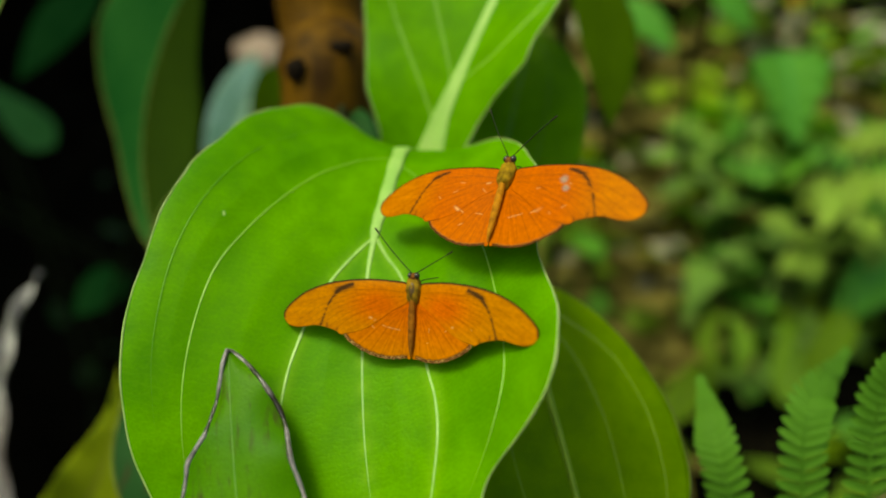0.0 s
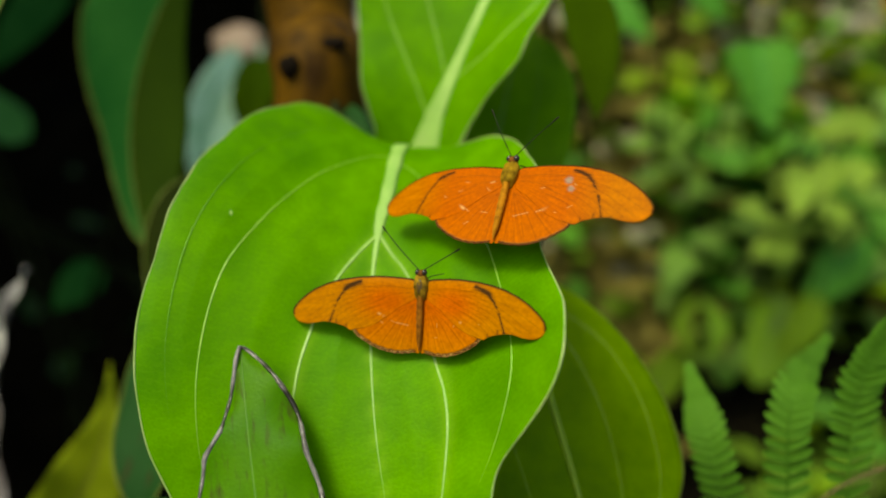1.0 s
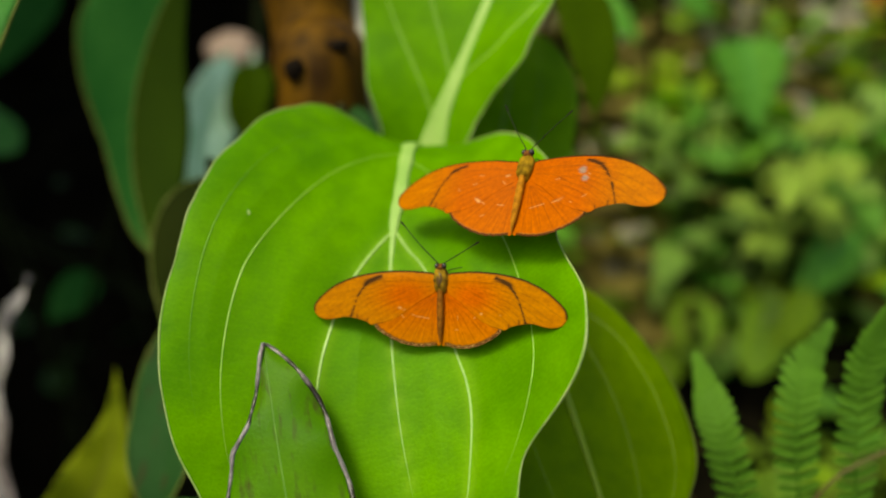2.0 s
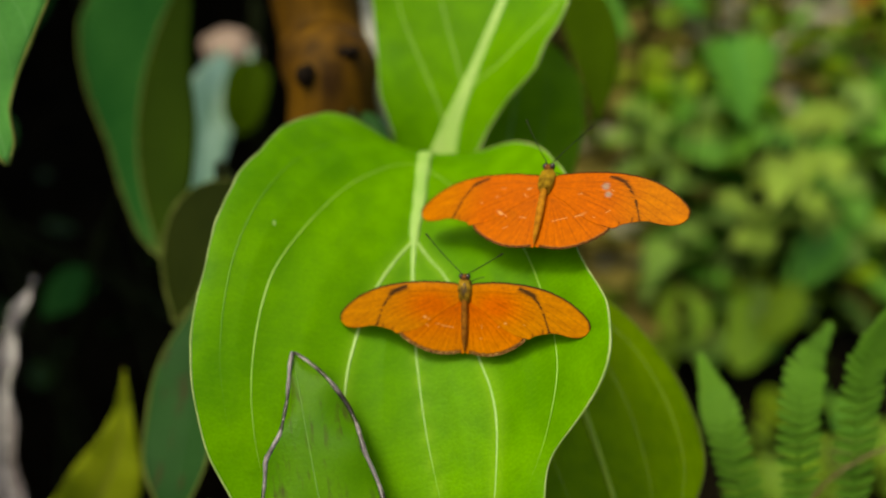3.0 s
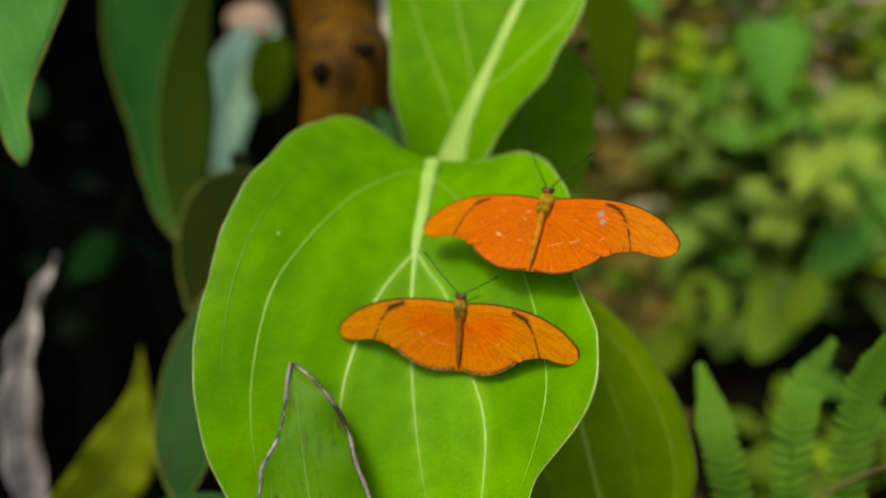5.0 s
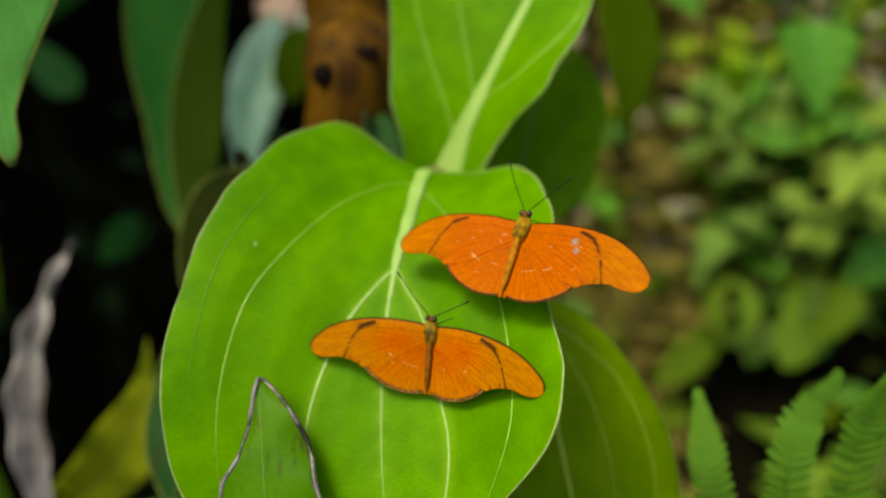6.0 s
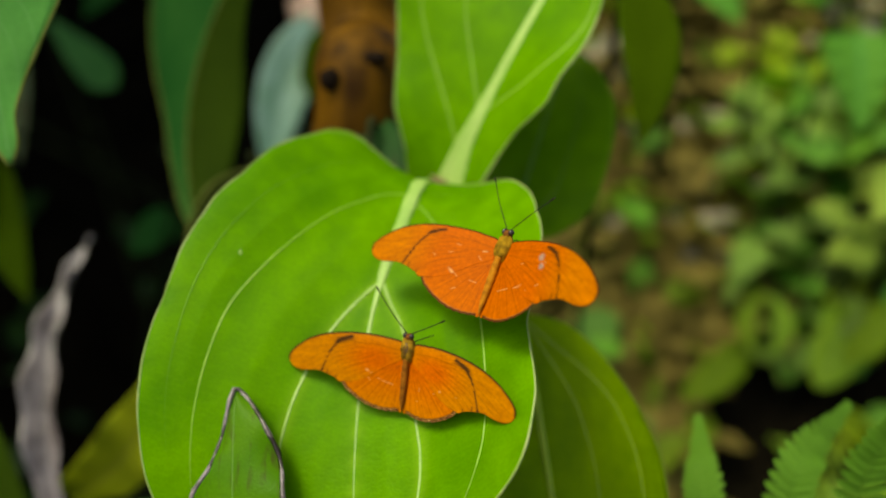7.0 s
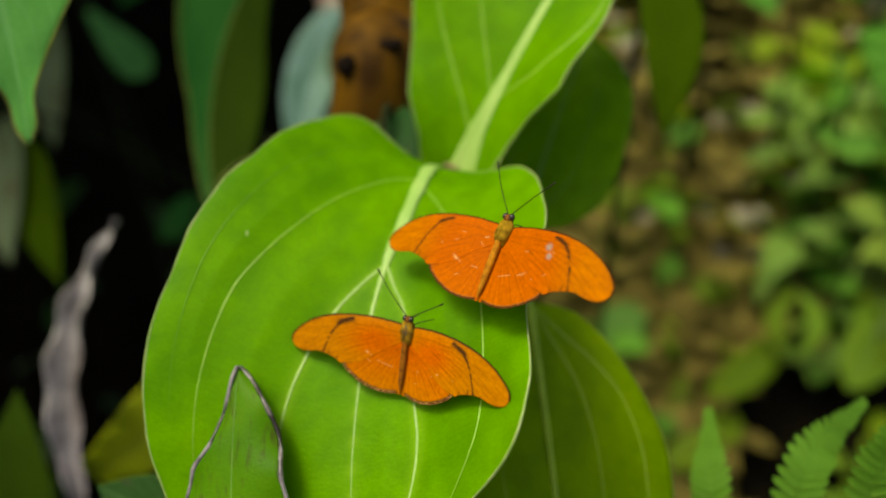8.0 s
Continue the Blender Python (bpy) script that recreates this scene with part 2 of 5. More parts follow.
M_PALE_STEM = plain_material("pale_dead_stem", (0.45, 0.41, 0.35), (0.75, 0.71, 0.64), 0.8, 40, 0.5, 0.002, spec=0.1)
M_STEM = plain_material("green_stem", (0.10, 0.22, 0.03), (0.18, 0.32, 0.06), 0.45, 60)
M_BUSH = leaf_material("undergrowth", (0.10, 0.175, 0.008), (0.21, 0.30, 0.018), 0.5, (0.2, 0.26, 0.04), 0.3, 20, vary=0.8)
M_BUSH_B = leaf_material("undergrowth_cool", (0.08, 0.21, 0.022), (0.15, 0.32, 0.04), 0.5, None, 0.2, 20, vary=0.5)
M_LITTER = plain_material("leaf_litter", (0.11, 0.085, 0.018), (0.21, 0.165, 0.042), 0.85, 12, 0.5, 0.004, spec=0.1)
M_LIME = leaf_material("lime_leaf", (0.16, 0.28, 0.02), (0.27, 0.41, 0.04), 0.5, (0.26, 0.38, 0.08), 0.35, 20, vary=0.5)
M_LIME_PALE = leaf_material("pale_lime_leaf", (0.26, 0.38, 0.05), (0.40, 0.50, 0.10), 0.5, None, 0.35, 40, gloss=0.05)
M_MILKY = leaf_material("pale_weed_leaf", (0.13, 0.23, 0.04), (0.24, 0.36, 0.08), 0.5, None, 0.3, 25, gloss=0.1, vary=0.6)
M_HEART = leaf_material("heart_leaf", (0.10, 0.27, 0.025), (0.15, 0.36, 0.045), 0.5, (0.10, 0.30, 0.07), 0.25, 20)
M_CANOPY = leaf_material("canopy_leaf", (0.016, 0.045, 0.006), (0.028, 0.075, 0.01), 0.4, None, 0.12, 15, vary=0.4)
M_ORANGE = plain_material("orange_petal", (0.55, 0.13, 0.006), (0.75, 0.22, 0.01), 0.5, 60)
M_GOLD = plain_material("yellow_petal", (0.45, 0.36, 0.03), (0.60, 0.48, 0.05), 0.5, 60)
M_WING = wing_material("orange_wing", (0.66, 0.130, 0.0), (0.60, 0.225, 0.004), (0.022, 0.011, 0.005))
M_WING_B = wing_material("deep_orange_wing", (0.58, 0.118, 0.0), (0.58, 0.185, 0.001), (0.03, 0.012, 0.003))
M_FUR = plain_material("brown_fur", (0.09, 0.050, 0.004), (0.40, 0.22, 0.016), 0.7, 500, 0.8, 0.0004, spec=0.1)
M_ABDOMEN = plain_material("abdomen", (0.13, 0.04, 0.004), (0.32, 0.11, 0.009), 0.75, 400, 0.6, 0.0003, spec=0.1)
M_FUR_GOLD = plain_material("golden_fur", (0.16, 0.085, 0.004), (0.46, 0.25, 0.014), 0.7, 500, 0.8, 0.0004, spec=0.1)
M_ABDOMEN_GOLD = plain_material("golden_abdomen", (0.24, 0.085, 0.004), (0.55, 0.21, 0.012), 0.7, 400, 0.6, 0.0003, spec=0.1)
M_BACK = plain_material("bare_back", (0.05, 0.022, 0.004), (0.14, 0.07, 0.012), 0.3, 300, 0.3, 0.0003, spec=0.4)
M_HEAD = plain_material("head_scales", (0.10, 0.03, 0.006), (0.24, 0.085, 0.015), 0.7, 500, 0.6, 0.0003, spec=0.1)
M_EYE = plain_material("eye", (0.012, 0.008, 0.006), (0.05, 0.035, 0.03), 0.15, 300, 0.05, 0.0002)
M_FEELER = plain_material("feeler", (0.012, 0.012, 0.008), (0.035, 0.03, 0.015), 0.6, 400, spec=0.1)


# ---- building tools ----
WORLD = {}


def empty(name, m):
    ob = new(name)
    ob.matrix_basis = m
    WORLD[ob.name] = m.copy()
    return ob


def link(ob, parent, m, material):
    if parent is not None:
        ob.parent = parent
        ob.matrix_basis = WORLD[parent.name].inverted() @ m
    else:
        ob.matrix_basis = m
    WORLD[ob.name] = m.copy()
    if material:
        ob.data.materials.append(material)
    return ob


def part(name, bm, material, parent=None, label="", m=None, thick=0.0):
    me = bpy.data.meshes.new(name)
    bm.to_mesh(me)
    bm.free()
    for p in me.polygons:
        p.use_smooth = True
    ob = link(new(name, me), parent, m if m is not None else Matrix(), material)
    if thick:
        s = ob.modifiers.new("thickness", "SOLIDIFY")
        s.thickness, s.offset = thick, -1.0
    return tagged(ob, label) if label else ob


def raw(name, verts, faces, material, parent=None, label="", m=None, uv=None, marks=None, thick=0.0):
    me = bpy.data.meshes.new(name)
    me.from_pydata([tuple(map(float, v)) for v in verts], [], faces)
    me.polygons.foreach_set("use_smooth", [True] * len(me.polygons))
    if uv is not None:
        layer = me.uv_layers.new(name="UVMap")
        loop = np.empty(len(me.loops), dtype=np.int32)
        me.loops.foreach_get("vertex_index", loop)
        layer.data.foreach_set("uv", np.asarray(uv, dtype=np.float32)[loop].ravel())
    if marks is not None:
        a = me.color_attributes.new("marks", "FLOAT_COLOR", "POINT")
        full = np.concatenate([np.asarray(marks, dtype=np.float32), np.ones((len(verts), 1), np.float32)], 1)[:, :4]
        a.data.foreach_set("color", full.ravel())
    me.update()
    ob = link(new(name, me), parent, m if m is not None else Matrix(), material)
    if thick:
        s = ob.modifiers.new("thickness", "SOLIDIFY")
        s.thickness, s.offset = thick, -1.0
    return tagged(ob, label) if label else ob


def smooth(points, n, closed=False):
    """Catmull-Rom through points, n samples."""
    p = np.asarray(points, float)
    k = len(p)
    if closed:
        x = np.arange(n) / n * k
        i = np.floor(x).astype(int)
        idx = [(i + j - 1) % k for j in range(4)]
        q = [p[j] for j in idx]
    else:
        e = np.concatenate([[2 * p[0] - p[1]], p, [2 * p[-1] - p[-2]]])
        x = np.linspace(0, k - 1, n)
        i = np.minimum(np.floor(x).astype(int), k - 2)
        q = [e[i + j] for j in range(4)]
    f = (x - i)[:, None] if p.ndim > 1 else x - i
    return 0.5 * (2 * q[1] + (q[2] - q[0]) * f + (2 * q[0] - 5 * q[1] + 4 * q[2] - q[3]) * f**2 + (3 * q[1] - q[0] - 3 * q[2] + q[3]) * f**3)


def grid_faces(rows, cols, wrap=False):
    out = []
    for i in range(rows - 1):
        for j in range(cols if wrap else cols - 1):
            a, b = i * cols + j, i * cols + (j + 1) % cols
            out.append((a, b, b + cols, a + cols))
    return out


def tube(path, radii, sides=8, flat=1.0, up=None):
    """Verts and faces of a tube along a path, closed at both ends."""
    path = np.asarray(path, float)
    radii = np.broadcast_to(np.asarray(radii, float), (len(path),))
    way = np.gradient(path, axis=0)
    way /= np.linalg.norm(way, axis=1)[:, None] + 1e-12
    ref = np.array(up if up is not None else (0.31, 0.17, 0.93))
    s = np.cross(way, ref)
    s /= np.linalg.norm(s, axis=1)[:, None] + 1e-12
    u = np.cross(s, way)
    th = np.arange(sides) / sides * 2 * np.pi
    v = path[:, None] + radii[:, None, None] * (np.cos(th)[None, :, None] * s[:, None] + flat * np.sin(th)[None, :, None] * u[:, None])
    n = len(path)
    faces = grid_faces(n, sides, True)
    faces += [tuple(range(sides))[::-1], tuple(range((n - 1) * sides, n * sides))]
    return v.reshape(-1, 3), faces


def facing(base, tip, normal):
    """A pose at base whose +Y runs to tip and whose +Z is near normal; also the length."""
    b, t = Vector(base), Vector(tip)
    y = (t - b).normalized()
    z = Vector(normal)
    z = (z - y * z.dot(y)).normalized()
    x = y.cross(z)
    m = Matrix((x, y, z)).transposed().to_4x4()
    m.translation = b
    return m, (t - b).length


OVATE = ((0, 0.03), (0.06, 0.5), (0.2, 0.9), (0.38, 1.0), (0.6, 0.84), (0.8, 0.5), (0.92, 0.2), (1, 0.0))
LANCE = ((0, 0.1), (0.1, 0.5), (0.3, 0.92), (0.5, 1.0), (0.7, 0.8), (0.85, 0.45), (0.95, 0.15), (1, 0.0))
ROUND = ((0, 0.12), (0.05, 0.55), (0.2, 0.92), (0.45, 1.0), (0.7, 0.9), (0.87, 0.6), (0.96, 0.28), (1, 0.0))
ACUM = ((0, 0.2), (0.1, 0.5), (0.3, 0.95), (0.45, 1.0), (0.6, 0.8), (0.75, 0.45), (0.85, 0.22), (0.93, 0.1), (1, 0))
HEART = ((0, 0.15), (0.03, 0.5), (0.1, 0.86), (0.22, 1.0), (0.4, 0.88), (0.6, 0.62), (0.8, 0.34), (0.93, 0.12), (1, 0.0))


def leaf_sheet(length, width, profile=OVATE, sides=(1.0, 1.0), bend=0.0, cup=0.0, fold=0.0, wave=0.0, waves=5.0, twist=0.0, sway=0.0, nu=36, nv=15, phase=0.0):
    """Verts, faces, uv of a leaf in its own space: base at 0, tip on +Y, upper side +Z. bend: degrees it droops; fold: rise of the halves; cup: curve across; sway: sideways bow."""
    u = np.linspace(0, 1, nu)
    px, py = np.array(profile).T
    w = np.interp(u, px, smooth(py, len(py)))
    fine = smooth(np.array(profile), 60)
    w = np.clip(np.interp(u, fine[:, 0], fine[:, 1]), 0.0, None) * width / 2
    w[-1] = 0.0004
    v = np.linspace(-1, 1, nv)
    turn = np.radians(bend) * (u - 0.5)
    step = length / (nu - 1)
    y = np.concatenate([[0], np.cumsum(np.cos(turn)[:-1] * step)])
    z = np.concatenate([[0], np.cumsum(-np.sin(turn)[:-1] * step)])
    chord = math.hypot(y[-1], z[-1])
    c, s = y[-1] / chord, z[-1] / chord
    y, z = y * c + z * s, -y * s + z * c
    y, z = y * length / chord, z * length / chord
    U, V = np.meshgrid(u, v, indexing="ij")
    share = [np.interp(U, *np.array(q).T) if isinstance(q, tuple) else q + 0 * U for q in sides]
    X = V * w[:, None] * np.where(V < 0, share[0], share[1])
    A = np.abs(V)
    lift = fold * np.abs(X) + cup * A * np.abs(X)
    lift += wave * A**2 * np.sin(U * waves * 6.283 + np.sign(V) * 1.3 + phase)
    tw = np.radians(twist) * (U - 0.3)
    Xr = X * np.cos(tw) - lift * np.sin(tw)
    Zr = X * np.sin(tw) + lift * np.cos(tw)
    Xr = Xr + sway * 4 * U * (1 - U)
    nz = np.stack([Xr, y[:, None] + 0 * X - np.sin(turn)[:, None] * 0, z[:, None] + Zr], -1)
    uv = np.stack([V / 2 + 0.5, U], -1).reshape(-1, 2)
    return nz.reshape(-1, 3), grid_faces(nu, nv), uv


def simple_leaf(name, base, tip, width, normal, material, parent=None, label="", rib=None, rib_width=0.0015, rim=None, rim_width=0.0006, thick=0.0004, rib_name="midrib", marks=None, **shape):
    """One leaf from base to tip, with a midrib and a rim as parts where they show."""
    m, length = facing(base, tip, normal)
    v, f, uv = leaf_sheet(length, width, **shape)
    ob = raw(name, v, f, material, parent, label, m, uv=uv, marks=marks, thick=thick)
    nv = shape.get("nv", 15)
    g = v.reshape(-1, nv, 3)
    if rib:
        line = g[:, nv // 2] + (0, 0, rib_width * 0.15)
        tv, tf = tube(line, np.linspace(rib_width, rib_width * 0.25, len(line)), 6, 0.6)
        raw(rib_name, tv, tf, rib, ob, "", m)
    if rim:
        line = np.concatenate([g[::1, 0], g[::-1, -1]])
        k = np.arange(len(line))
        tv, tf = tube(line, rim_width * (1 + 0.25 * np.sin(k * 0.9) * np.sin(k * 0.37 + 1)), 6, 0.8)
        raw("rim", tv, tf, rim, ob, "", m)
    return ob


# ---- ground ----
def ground_height(x, y):
    """A bank that climbs away behind the plants and levels out."""
    rise = 0.60 * np.clip(y - 0.72, 0, 1.7)
    left = np.clip((-0.10 - x) / 0.3, 0, 1)
    rise = rise * (1 - 0.55 * left * np.clip(1.9 - y, 0, 1))
    # deep pit added on the left to keep the sky off its soil
    shade_pit = 1.0 * left * np.clip((y - 0.55) / 0.5, 0, 1) * np.clip((3.6 - y) / 0.8, 0, 1)
    return 0.35 + rise - shade_pit + 0.02 * np.sin(x * 7 + y * 3) + 0.015 * np.sin(x * 17 - y * 11)


def build_ground():
    s = np.concatenate([-np.geomspace(400, 3, 14), np.linspace(-2.5, 2.5, 90), np.geomspace(3, 400, 14)])
    t = np.concatenate([-np.geomspace(400, 3, 14), np.linspace(-2.5, 3.4, 110), np.geomspace(4, 400, 14)])
    X, Y = np.meshgrid(s, t, indexing="xy")
    Z = ground_height(X, Y)
    near = (np.abs(X) < 3) & (np.abs(Y) < 4)
    rough = np.array([noise.noise(Vector((x * 9, y * 9, 0))) for x, y in zip(X.ravel(), Y.ravel())]).reshape(X.shape)
    Z = Z + np.where(near, 0.025 * rough, 0.0)
    v = np.stack([X, Y, Z], -1).reshape(-1, 3)
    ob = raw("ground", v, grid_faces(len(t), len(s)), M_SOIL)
    tagged(ob, "near-black soil bank rising behind the plants, shade put into its colour", "ground", kind="structure")


build_ground()


# ---- the broad-leaved plant ----
LEAF_O = np.array((-0.01843, 0.27408, 0.99928))
LEAF_C = (-0.00109, -0.14855, -0.17814, 6.39011, 2.37049, -3.28541, 2.15333, 25.65649, 44.43273, 31.50685)
LEAF_R = (0.088, 0.0925, 0.0845, 0.0877, 0.0802, 0.0723, 0.0668, 0.0619, 0.0605, 0.0592, 0.0643, 0.0729, 0.0795, 0.0748, 0.0911, 0.1044, 0.1111, 0.1083, 0.0974, 0.0829, 0.0723, 0.0722, 0.0704, 0.0664, 0.0624, 0.0609, 0.0608, 0.063, 0.0658, 0.0727, 0.0832, 0.0975)
LEAF_MID = (-0.012, 0.062)


def leaf_height(a, b):
    """Height of the large blade over its base; a to the side, b towards the tip."""
    c = LEAF_C
    t = np.clip((-0.006 - b) / 0.024, 0, 1.6)
    dip = 0.0165 * t * t * np.exp(-(((a - 0.006) / 0.017) ** 2))
    swell = 0.006 * np.exp(-(((a - 0.026) ** 2 + (b - 0.062) ** 2) / 0.024**2))
    return swell - dip + c[0] + c[1] * a + c[2] * b + c[3] * a * a + c[4] * a * b + c[5] * b * b + c[6] * b**3 + c[7] * a * a * b + c[8] * a**3 + c[9] * a * b * b


VEINS = [
    ([(0.0066, -0.028), (0.0046, -0.018), (0.0022, -0.008), (0.0002, 0.0062), (-0.002, 0.0233), (-0.0039, 0.0344), (-0.0049, 0.0434), (-0.006, 0.055), (-0.0063, 0.068), (-0.0062, 0.0816), (-0.0045, 0.1), (-0.0012, 0.1169)], 0.0064, 0.0012),
    ([(-0.0045, 0.0412), (-0.0111, 0.0487), (-0.018, 0.0581), (-0.0236, 0.0684), (-0.0258, 0.0739), (-0.0285, 0.0816), (-0.03, 0.0892), (-0.0307, 0.0972), (-0.0304, 0.1059)], 0.0013, 0.0008),
    ([(-0.004, 0.0421), (0.0, 0.05), (0.0047, 0.0581), (0.01, 0.0723), (0.0137, 0.0876), (0.0163, 0.0971), (0.0169, 0.1069), (0.015, 0.1201), (0.0132, 0.127)], 0.0012, 0.0008),
    ([(0.0006, -0.0008), (-0.008, 0.002), (-0.0149, 0.0075), (-0.0258, 0.0191), (-0.036, 0.0334), (-0.0455, 0.0479), (-0.0527, 0.06), (-0.0565, 0.0712), (-0.0586, 0.0823), (-0.059, 0.0913), (-0.0579, 0.0994), (-0.0559, 0.1058), (-0.0531, 0.111)], 0.0008, 0.0003),
    ([(0.0029, 0.0035), (0.0104, 0.0133), (0.0204, 0.0325), (0.0292, 0.0575), (0.0324, 0.0715), (0.0347, 0.0868), (0.0353, 0.0982), (0.0344, 0.1063), (0.0314, 0.1146), (0.0277, 0.1211), (0.023, 0.1267)], 0.0007, 0.0003),
    ([(-0.0006, -0.0084), (-0.0121, -0.0129), (-0.0247, -0.0091), (-0.0376, 0.0051), (-0.0484, 0.0208), (-0.0555, 0.034), (-0.0622, 0.0492), (-0.0662, 0.0624), (-0.0681, 0.0746), (-0.0685, 0.0849), (-0.0669, 0.0943), (-0.0642, 0.1017)], 0.00028, 0.00015),
    ([(0.0084, -0.0033), (0.02, -0.0022), (0.0304, 0.0055), (0.0364, 0.0173), (0.0408, 0.0346), (0.044, 0.0542), (0.0454, 0.0741), (0.0454, 0.091)], 0.00028, 0.00015),
]


def blade_with_veins(parent):
    na, nr = 320, 84
    r = smooth(np.array(LEAF_R), na, True)
    th = np.arange(na) / na * 2 * np.pi
    r = r * (1 + 0.0012 * np.sin(th * 17) + 0.001 * np.sin(th * 41 + 1))
    rad = np.linspace(0.004, 1, nr) ** 0.9
    a = LEAF_MID[0] + rad[:, None] * (r * np.sin(th))[None]
    b = LEAF_MID[1] - rad[:, None] * (r * np.cos(th))[None]
    A, B = a.ravel(), b.ravel()
    lines = [(smooth(np.array(p), 60), w0, w1) for p, w0, w1 in VEINS]
    near = np.full(len(A), 1.0)
    bold = np.full(len(A), 1.0)
    for line, w0, w1 in lines:
        d = np.sqrt(((np.stack([A, B], -1)[:, None] - line[None, ::2]) ** 2).sum(-1)).min(1)
        near = np.minimum(near, d)
        if w0 > 0.001:
            bold = np.minimum(bold, d)
    quilt = 0.0012 * (1 - np.exp(-((near / 0.011) ** 2)))
    edge = np.repeat(rad, na)
    ang = np.tile(th, nr)
    H = leaf_height(A, B) + quilt + 0.0006 * edge**10 * np.sin(ang * 9 + 0.6) - 0.0025 * edge**14
    v = np.stack([A, -B, H], -1)
    f = grid_faces(nr, na, True) + [tuple(range(na))]
    marks = np.stack([0.5 * np.exp(-((bold / 0.0022) ** 2)), 0.0 * edge, 0 * edge], -1)
    # small pale fleck on the blade
    fleck = np.hypot(A - -0.0528, B - 0.0462)
    marks[:, 1] = np.where(fleck < 0.00032, 0.9, 0.0)
    m = Matrix.Translation(LEAF_O)
    blade = raw("leaf", v, f, M_BLADE, parent, "broad bright green heart-shaped leaf with pale veins", m, marks=marks, thick=0.0005)
    for i, (line, w0, w1) in enumerate(lines):
        h = leaf_height(line[:, 0], line[:, 1])
        p = np.stack([line[:, 0], -line[:, 1], h + (0.0002 if i == 0 else 0.0001)], -1)
        end = np.clip((1 - np.linspace(0, 1, len(p))) / 0.3, 0.05, 1)
        wide = np.interp(line[:, 1], (-0.03, -0.005, 0.02, 0.037, 0.044, 0.052, 0.12), (w0, w0 * 0.95, w0 * 0.78, w0 * 0.62, w0 * 0.30, w0 * 0.20, w1)) if i == 0 else np.linspace(w0, w1, len(p))
        rr = wide / 2 * end * (1 + 0.08 * np.sin(np.arange(len(p)) * 1.3 + i))
        tv, tf = tube(p, rr, 10, 0.22, up=(0, 0, 1))
        raw("midrib" if i == 0 else "vein", tv, tf, (M_VEIN, M_VEIN, M_VEIN, M_VEIN_SOFT, M_VEIN_SOFT, M_VEIN_FAINT, M_VEIN_FAINT)[i], blade, "", m)
    ring = v.reshape(nr, na, 3)[-1]
    tv, tf = tube(np.concatenate([ring, ring[:1]]), 0.0003 + 0.00011 * np.sin(np.arange(na + 1) * 0.23) * np.sin(np.arange(na + 1) * 0.061), 6)
    raw("rim", tv, tf, M_RIM, blade, "", m)
    return blade


def spine_leaf_veins(blade, base, tip, width, normal, material, spread, w0, count=2, starts=(0.0, 0.0), **shape):
    """Curved side veins that run from the base along the blade, on both sides."""
    m, length = facing(base, tip, normal)
    nv = shape.get("nv", 15)
    v, f, uv = leaf_sheet(length, width, **shape)
    g = v.reshape(-1, nv, 3)
    nu = len(g)
    for k in range(count):
        for s in (-1, 1):
            reach = spread[k][s > 0] if isinstance(spread[k], tuple) else spread[k]
            if reach is None:
                continue
            u = np.linspace(0.01 + starts[k], 0.93, 40)
            share = reach * np.clip(np.sin(np.clip((u - starts[k] + (0.0 if starts[k] else 0.02)) / 0.36, 0, 1) * math.pi / 2), 0, 1)
            col = (nv - 1) / 2 * (1 + s * share)
            iu = u * (nu - 1)
            i0, j0 = np.minimum(iu.astype(int), nu - 2), np.minimum(col.astype(int), nv - 2)
            fu, fv = (iu - i0)[:, None], (col - j0)[:, None]
            p = g[i0, j0] * (1 - fu) * (1 - fv) + g[i0 + 1, j0] * fu * (1 - fv) + g[i0, j0 + 1] * (1 - fu) * fv + g[i0 + 1, j0 + 1] * fu * fv
            tv, tf = tube(p + (0, 0, 0.00005), np.linspace(w0, w0 * 0.15, 40) / 2, 8, 0.3, up=(0, 0, 1))
            raw("vein", tv, tf, material, blade, "", m)


